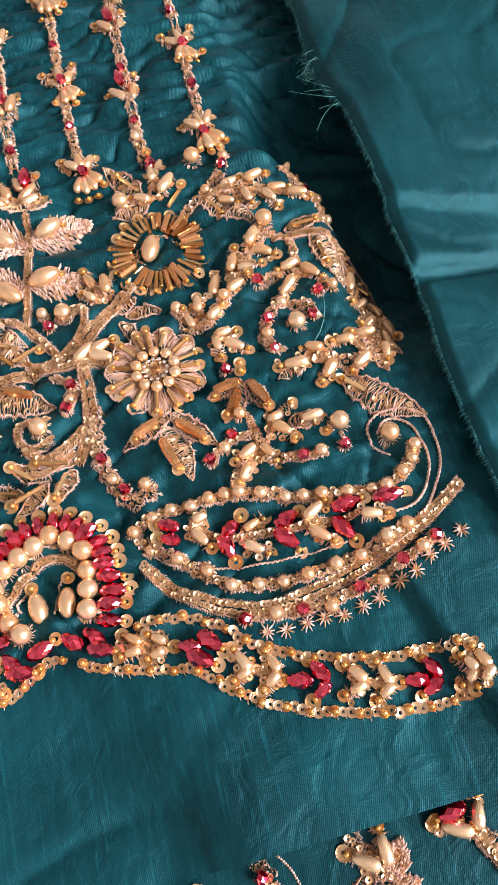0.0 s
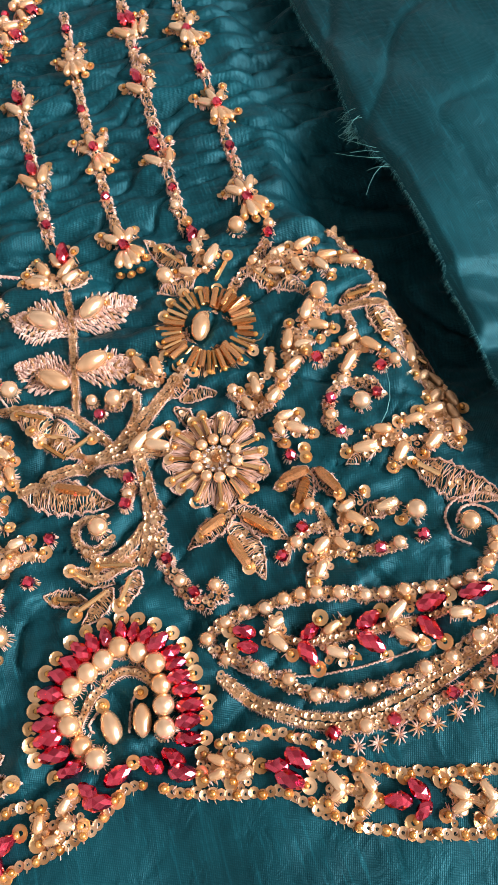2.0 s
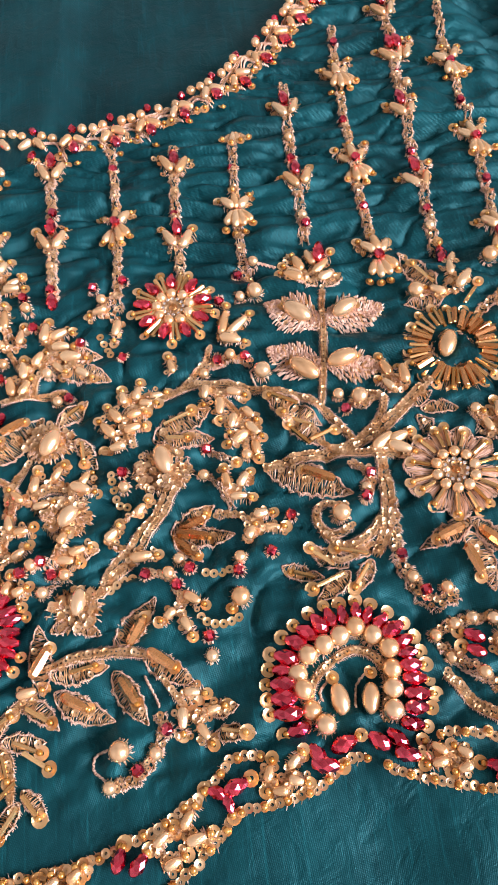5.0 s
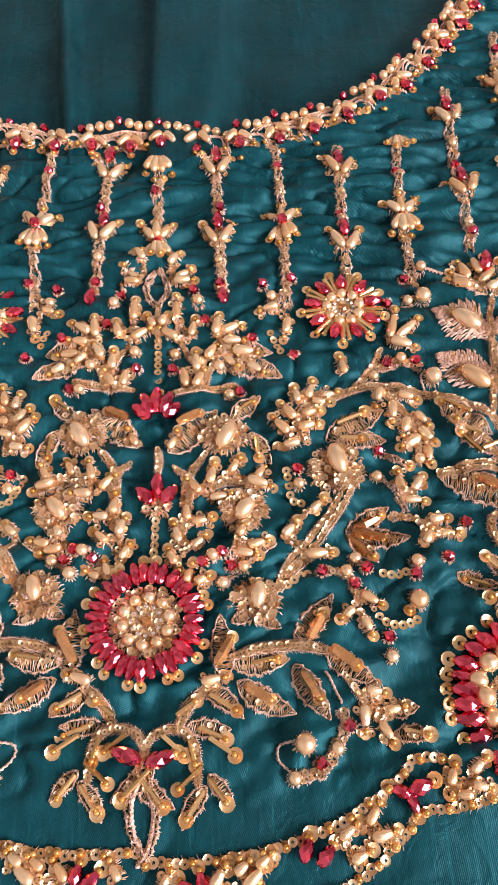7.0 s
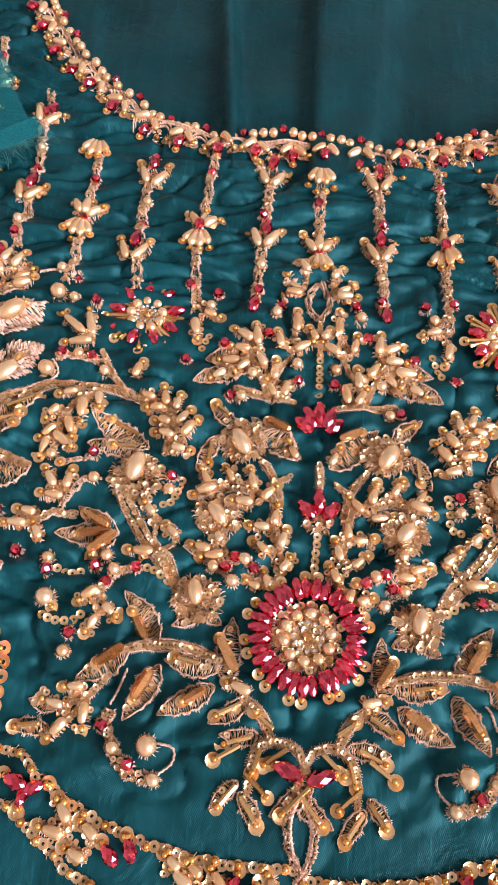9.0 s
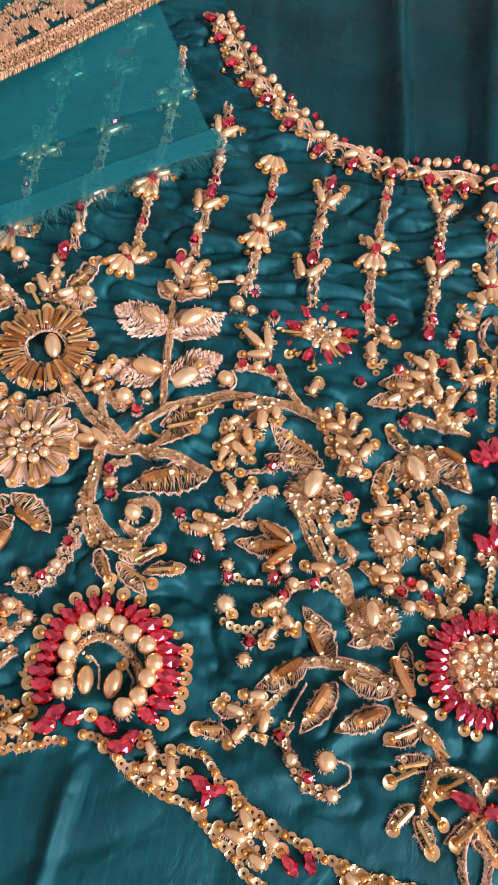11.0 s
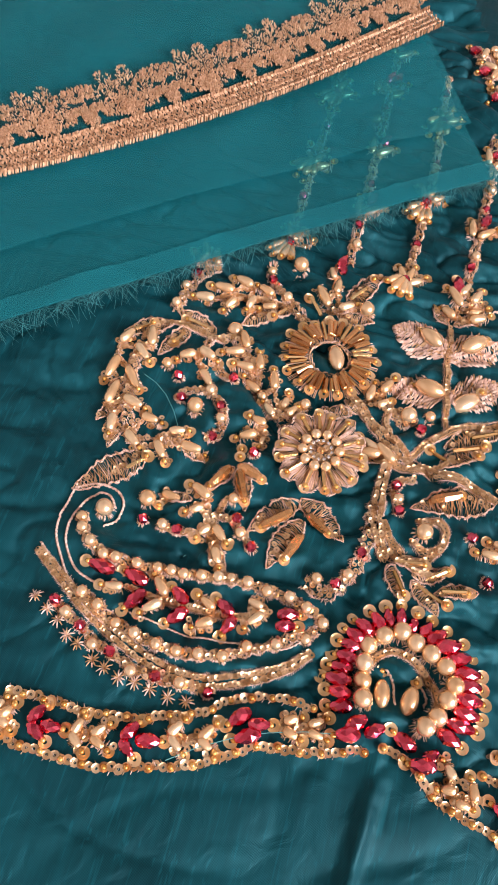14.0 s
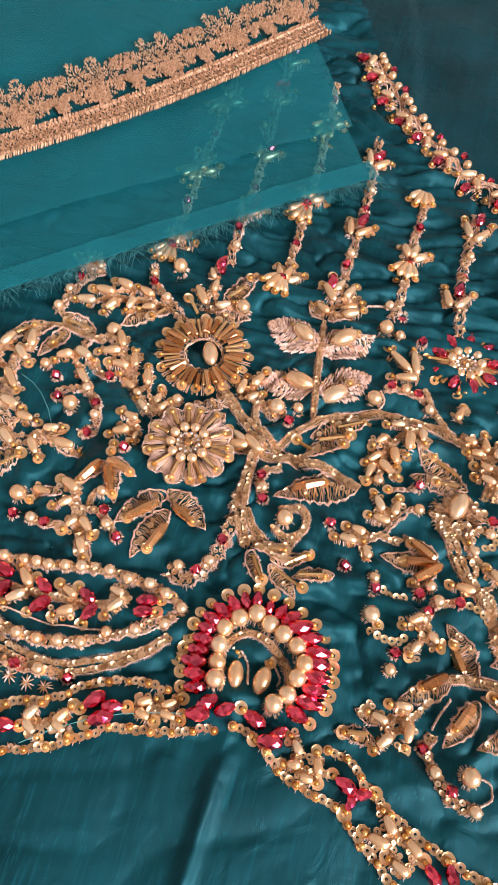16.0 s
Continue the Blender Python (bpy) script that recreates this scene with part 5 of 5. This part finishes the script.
# the ruby rosette in the middle
ob, th = open_motif("rosette")
FLAT[0] = height(-0.0005, -0.0015) + 0.0010
mk = Maker(ob, th, 1)
for k in range(31):
    mk.spoke(GEM_LONG, "ruby_drop", -0.0005, -0.0015, 2 * math.pi * (k + random.uniform(-0.15, 0.15)) / 31, random.uniform(0.0106, 0.0118), random.uniform(0.0170, 0.0182), random.uniform(0.0036, 0.0041), random.uniform(0.0022, 0.0034), 0.0018 if k % 3 else 0)
mk.patch(-0.0005, -0.0015, 0.0112)
mk.ring(-0.0005, -0.0015, 0.0072, 10, 0.0019)
mk.diamante(-0.0005, -0.0015, 0.0044)
FLAT[0] = None
close_motif("rosette", th, ob)

# the neckline: a string of pearls, a cord, and scallops of drops
ob, th = open_motif("neckline_trim")
mk = Maker(ob, th, 1)
trim = [(x, y) for x, y in NECK if -0.13 < x < 0.145]
for i, (x, y, hx, hy) in enumerate(curve(trim, 0.0041)):
    z = height(x, y)
    if i % 4 == 3:
        lay(GEM, "ruby_bead", ob, x, y, z + 0.0022, 0, 0.0019, 0.0019, 0.0019, random.uniform(-0.5, 0.5), i)
    else:
        lay(BALL, "round_pearl", ob, x + hy * 0.0020 + random.uniform(-3e-4, 3e-4), y - hx * 0.0020 + random.uniform(-4e-4, 4e-4), z + 0.0022, i, 0.00205, 0.00205, 0.00205)
for i, (x, y, hx, hy) in enumerate(curve(trim, 0.0006)):
    for o, tone in ((0.0030, 1), (0.0037, 0), (0.0044, 1)):
        th.stitch(x + hy * o, y - hx * o, x + hy * (o + 0.0004) + hx * 0.0012, y - hx * (o + 0.0004) + hy * 0.0012, 0.0003, 0.0006, tone)
for i, (x, y, hx, hy) in enumerate(curve(trim, 0.0148)):
    def q(u, v):
        return x + hx * u + hy * v, y + hy * u - hx * v
    for s in (-1, 1):
        mk.tipped(*q(s * 0.0066, 0.0118), *q(s * 0.0008, 0.0060))
    x0, y0 = q(0, 0.0092)
    x1, y1 = q(0, 0.0150)
    mk.long(GEM_LONG, "ruby_drop", x0, y0, x1, y1, 0.0044, 0.0028)
    mk.seed(*q(0, 0.0160))
    mk.disc(*q(0, 0.0156), 0.0017)
    for k in range(22):
        u = 0.0074 + 0.0128 * (k / 22 - 0.5)
        for o in (0.0, 0.0016):
            v = 0.0112 + o - 0.0066 * math.sin(math.pi * (k + 0.5) / 22)
            v2 = 0.0112 + o - 0.0066 * math.sin(math.pi * (k + 2.0) / 22)
            th.stitch(*q(u, v), *q(u + 0.0010, v2), 0.00036, 0.0008, 1 if o else 0)
            th.stitch(*q(u, v + 0.0004), *q(u + 0.0010, v2 - 0.0003), 0.00022, 0.0011, 1)
close_motif("neckline_trim", th, ob)

# ---- the side panel: another length of silk folded over the armhole ----
side_panel = tagged(new("side_panel"), "loose teal silk panel with a raw frayed edge beside the yoke", "fabric")


def panel_edge(y):
    return 0.2385 + 0.0035 * smoothstep(0.13, 0.115, y) * smoothstep(-0.01, 0.05, y) + 0.0012 * nz(y * 30, 6) + 0.02 * smoothstep(-0.03, -0.12, y)


def panel_height(x, y):
    e = x - panel_edge(y)
    top = smoothstep(0.10, 0.15, y)
    h = 0.0110 - 0.003 * top + 0.0014 * nz(x * 14, y * 14, 31)
    h += top * (0.26 * min(e, 0.10) + 0.0046 * nz(x * 34 + y * 20, y * 14 - x * 10, 33))
    h -= 0.27 * min(e, 0.10) * (1 - smoothstep(0.05, 0.11, y))
    # two folds that run out from the edge
    h += 0.0035 * smoothstep(0.0, 0.003, y - 0.070 + 0.16 * (x - 0.246))
    h -= 0.0060 * ridge(y - 0.043 - 0.07 * (x - 0.246), 0.0035) * smoothstep(0.0, 0.004, e)
    h += 0.0020 * smoothstep(0.0, 0.01, 0.038 - y)
    h += 0.0020 * nz(x * 40, y * 18, 35)
    h -= 0.0016 * math.exp(-abs(nz(x * 20 + y * 6, y * 26 - x * 12, 36)) / 0.05)
    # the raw edge turns down a little
    h -= 0.0035 * (1 - smoothstep(0.0, 0.004, e))
    return h


def panel_mesh():
    """Rows that all begin on the raw edge."""
    nx, ny = 120, 260
    verts, faces = [], []
    for j in range(ny + 1):
        y = -0.14 + 0.50 * j / ny
        for i in range(nx + 1):
            x = panel_edge(y) + 0.27 * (i / nx) ** 1.3
            verts.append((x, y, panel_height(x, y)))
    for j in range(ny):
        for i in range(nx):
            a = j * (nx + 1) + i
            faces.append((a, a + 1, a + nx + 2, a + nx + 1))
    return mesh_of("panel_cloth", verts, faces, SILK_SIDE_LIT, True)


hold("panel_cloth", panel_mesh(), side_panel)


def fray(name, parent, spots, label, material):
    verts, faces = [], []
    for x, y, z, gx, gy, L, r in spots:
        n = len(verts)
        bend = random.uniform(-0.7, 0.7)
        for k in range(6):
            u = k / 5
            px = x + gx * L * u - gy * L * bend * u * u
            py = y + gy * L * u + gx * L * bend * u * u
            pz = z + 0.0015 * math.sin(u * 3) - 0.0012 * u
            verts += [(px - gy * r, py + gx * r, pz), (px, py, pz + r), (px + gy * r, py - gx * r, pz)]
        for k in range(5):
            a = n + 3 * k
            faces += [(a, a + 3, a + 4, a + 1), (a + 1, a + 4, a + 5, a + 2), (a + 2, a + 5, a + 3, a)]
    hold(name, mesh_of(name, verts, faces, material, True), parent, label, "stuff")


spots = []
for k in range(1500):
    y = random.uniform(-0.10, 0.30)
    spots.append((panel_edge(y) + 0.001, y, panel_height(panel_edge(y), y), -1.0, random.uniform(-0.7, 0.7), random.uniform(0.0006, 0.0019), 0.00006))
for y0, L in ((0.128, 0.020), (0.124, 0.022), (0.121, 0.018), (0.146, 0.012), (0.149, 0.010), (0.126, 0.016), (0.144, 0.009), (0.119, 0.012)):
    spots.append((0.243, y0, 0.010, -0.98, random.uniform(-0.1, 0.35), L * 0.75, 0.00010))
for k in range(50):
    spots.append((0.240, random.gauss(0.145, 0.004), 0.005, -1, random.uniform(-0.8, 0.8), random.uniform(0.002, 0.006), 0.00008))
fray("frayed_threads", side_panel, spots[:1500], "short dark teal yarn ends", TEAL_THREAD)
fray("loose_yarns", side_panel, spots[1500:], "loose pale teal yarn ends", PALE_TEAL)

# ---- the lower layer that shows past the hem ----
lower = tagged(new("lower_panel"), "second teal silk layer with beadwork showing below the hem", "fabric")
# this layer also takes the silk with shade in its base colour
hold("lower_cloth", sheet("lower_cloth", -0.34, 0.30, -0.20, -0.085, 0.003, lambda x, y: -0.0085 + 0.0012 * nz(x * 16, y * 16, 41) - 0.026 * smoothstep(-0.15, -0.19, y) - 0.026 * smoothstep(0.25, 0.29, abs(x)), SILK_SHADED), lower)

LOWER_Z = -0.0085
hem_motif = hold("hem_motif", bpy.data.meshes.new("hem_motif"), lower, LABELS["hem_motif"])
th = Threads()
mk = Maker(hem_motif, th, 1)
keep_height, height = height, lambda x, y: LOWER_Z
for kind, a in (("Q", (0.1975, -0.1075, 0.2040, -0.1060)), ("D", (0.1955, -0.1085, 0.2045, -0.1125)), ("D", (0.2085, -0.1040, 0.2062, -0.1120)), ("V", (4, 0.2050, -0.1110, 0.2085, -0.1190, 0.2120, -0.1270)), ("Lf", (0.2050, -0.1120, 0.2130, -0.1240)),
                ("D", (0.1718, -0.1090, 0.1795, -0.1140)), ("D", (0.1818, -0.1050, 0.1820, -0.1140)), ("LL", (0.1810, -0.1180, 0.1865, -0.1100)), ("LL", (0.1790, -0.1220, 0.1880, -0.1190)), ("K", (5, 0.1740, -0.1060, 0.1800, -0.1160, 0.1840, -0.1260)), ("Lf", (0.1780, -0.1150, 0.1690, -0.1230)),
                ("r", (0.1505, -0.1090)), ("K", (5, 0.1500, -0.1040, 0.1530, -0.1120, 0.1560, -0.1200)), ("T", (1.5, 0.1545, -0.1040, 0.1580, -0.1090, 0.1600, -0.1150)), ("D", (0.134, -0.108, 0.139, -0.116)), ("K", (5, 0.120, -0.106, 0.126, -0.118)),
                ("V", (4, -0.225, -0.104, -0.212, -0.108, -0.200, -0.116)), ("D", (-0.205, -0.106, -0.198, -0.112))):
    mk.do(kind, a)
close_motif("hem_motif", th, hem_motif)
height = keep_height

# ---- stray threads on the yoke ----
spots = []
for x, y, a, L in ((-0.175, -0.06, 0.7, 0.05), (-0.19, 0.0, 0.8, 0.035), (0.205, 0.03, 0.65, 0.022), (-0.225, 0.06, -0.3, 0.03)):
    spots.append((x, y, height(x, y) + 0.002, math.cos(a), math.sin(a), L, 0.00012))
fray("stray_threads", garment, spots, "loose pale teal thread ends", PALE_TEAL)

# ---- the sheer scarf with its lace border ----
scarf = tagged(new("organza_scarf"), "sheer teal organza scarf with a copper lace border", "scarf")
AX, AY = 0.797, 0.604          # along its lower edge
NX, NY = -0.604, 0.797         # away from it
OX, OY = -0.115, 0.1955        # its lower corner


def scarf_point(u, v):
    """u: back along the edge, v: up from it."""
    bend = 0.10 * u * u
    return OX - AX * u + NX * (v - bend), OY - AY * u + NY * (v - bend)


def scarf_sheet(name, v0, v1, u_of, z, label, nu=90, nv=50, length=0.34, stuff=ORGANZA):
    verts, faces = [], []
    for j in range(nv + 1):
        v = v0 + (v1 - v0) * j / nv
        for i in range(nu + 1):
            u0 = u_of(v)
            u = u0 + (length - u0) * i / nu
            x, y = scarf_point(u, v)
            verts.append((x, y, z(x, y, u, v)))
    w = nu + 1
    for j in range(nv):
        for i in range(nu):
            a = j * w + i
            faces.append((a, a + 1, a + w + 1, a + w))
    return hold(name, mesh_of(name, verts, faces, stuff, True), scarf, label)


def lie(x, y, u, v):
    return 0.0062 + 0.0014 * nz(x * 12, y * 12, 51) + 0.0012 * nz(x * 40, y * 25, 52) + 0.0010 * math.exp(-abs(nz(x * 16 - y * 9, y * 22 + x * 12, 53)) / 0.03)


scarf_sheet("lower_layer", 0.0, 0.30, lambda v: 0.004 - 0.15 * v, lie, "single sheer layer")
scarf_sheet("folded_hem", -0.0012, 0.0085, lambda v: 0.0, lambda x, y, u, v: lie(x, y, u, v) + 0.0007, "doubled hem strip along the edge", 90, 4, 0.34, ORGANZA_HEM)
scarf_sheet("upper_layer", 0.030, 0.30, lambda v: 0.002 - 0.15 * v, lambda x, y, u, v: lie(x, y, u, v) + 0.0022, "second sheer layer")

spots = []
for k in range(1100):
    u = random.uniform(0, 0.26)
    x, y = scarf_point(u, 0.001)
    a = random.uniform(-2.6, 0.2)
    spots.append((x, y, 0.0045, math.cos(a), math.sin(a), random.uniform(0.002, 0.011), 0.00007))
fray("frayed_fringe", scarf, spots, "fine dark teal frayed yarns", TEAL_THREAD)

# the lace: a braided band and a row of scalloped blossoms
LX0, LY0, LX1, LY1 = -0.1585, 0.2830, -0.3360, 0.1120


def lace_at(s, v):
    """s: metres from the cut end along the band, v: across it."""
    d = math.hypot(LX1 - LX0, LY1 - LY0)
    ux, uy = (LX1 - LX0) / d, (LY1 - LY0) / d
    bow = 0.010 * math.sin(math.pi * min(1, s / d))
    v = v * 1.12 - 0.0055
    return LX0 + ux * s + uy * (v - bow), LY0 + uy * s - ux * (v - bow)


lace = hold("lace_border", bpy.data.meshes.new("lace_border"), scarf, "copper metallic lace with a braided band and blossoms")
lv, lf = [], []


def strand(x0, y0, x1, y1, r, z, lift):
    dx, dy = x1 - x0, y1 - y0
    dd = math.hypot(dx, dy) or 1e-6
    px, py = -dy / dd * r, dx / dd * r
    n = len(lv)
    for u, up, s in ((0, 0, 0.7), (0.5, lift, 1.1), (1, 0, 0.7)):
        x, y = x0 + dx * u, y0 + dy * u
        lv.extend([(x + px * s, y + py * s, z + up), (x, y, z + up + r * 1.4), (x - px * s, y - py * s, z + up)])
    for k in (0, 3):
        lf.extend([(n + k, n + k + 3, n + k + 4, n + k + 1), (n + k + 1, n + k + 4, n + k + 5, n + k + 2)])


LEN = 0.25
ZL = 0.0105
s = 0.0
while s < LEN:
    for row in range(9):
        v = 0.0005 + 0.0014 * row
        edge = row in (0, 1, 7, 8)
        j = random.uniform(-2e-4, 2e-4)
        w = random.uniform(-3e-4, 3e-4)
        a = lace_at(s + j, v - 0.0009 + w)
        b = lace_at(s + (0.0014 if row % 2 else -0.0014) + j * 3, v + 0.0010 + w)
        strand(*a, *b, 0.00046 if edge else 0.00036, ZL, 0.0012 if edge else random.uniform(0.0003, 0.0009))
    s += 0.0010


def lace_disc(s, v, r, n=60, squash=1.0, turn=0.0):
    for k in range(int(n * 2.0)):
        q = math.sqrt(random.random()) * r
        a = random.uniform(0, 6.283)
        da = a + random.uniform(-0.6, 0.6)
        ca, sa = math.cos(turn), math.sin(turn)
        u0, w0 = q * math.cos(a), q * math.sin(a) * squash
        u1, w1 = u0 + 0.0011 * math.cos(da), w0 + 0.0011 * math.sin(da)
        strand(*lace_at(s + u0 * ca - w0 * sa, v + u0 * sa + w0 * ca), *lace_at(s + u1 * ca - w1 * sa, v + u1 * sa + w1 * ca), 0.00027, ZL, random.uniform(0.0005, 0.0012))


def lace_petal(s, v, a, L, w):
    lace_disc(s + 0.5 * L * math.cos(a), v + 0.5 * L * math.sin(a), L * 0.52, int(22 * L / 0.006), w / L, a)


s = 0.006
k = 0
while s < LEN:
    big = k % 2 == 0
    base = 0.0140
    if big:
        for a in (0.30, 0.85, 1.33, 1.81, 2.29, 2.84):
            lace_petal(s, base + 0.004, a, 0.0240 if 0.7 < a < 2.5 else 0.0140, 0.0074)
        lace_disc(s, base + 0.004, 0.0045, 70)
        lace_petal(s, base - 0.003, 1.57, 0.009, 0.005)
    else:
        for a in (0.7, 1.57, 2.45):
            lace_petal(s, base + 0.0145, a, 0.0085, 0.0046)
        for e in (-1, 1):
            for q in range(9):
                a = q / 8 * 3.6
                lace_disc(s + e * (0.0045 + 0.0036 * math.cos(a)), base + 0.0045 + 0.0045 * math.sin(a), 0.0016, 12)
        lace_petal(s, base - 0.002, 1.57, 0.014, 0.0036)
    s += 0.0185
    k += 1
lace.data.from_pydata(lv, [], lf)
lace.data.materials.append(LACE)
lace.data.update()
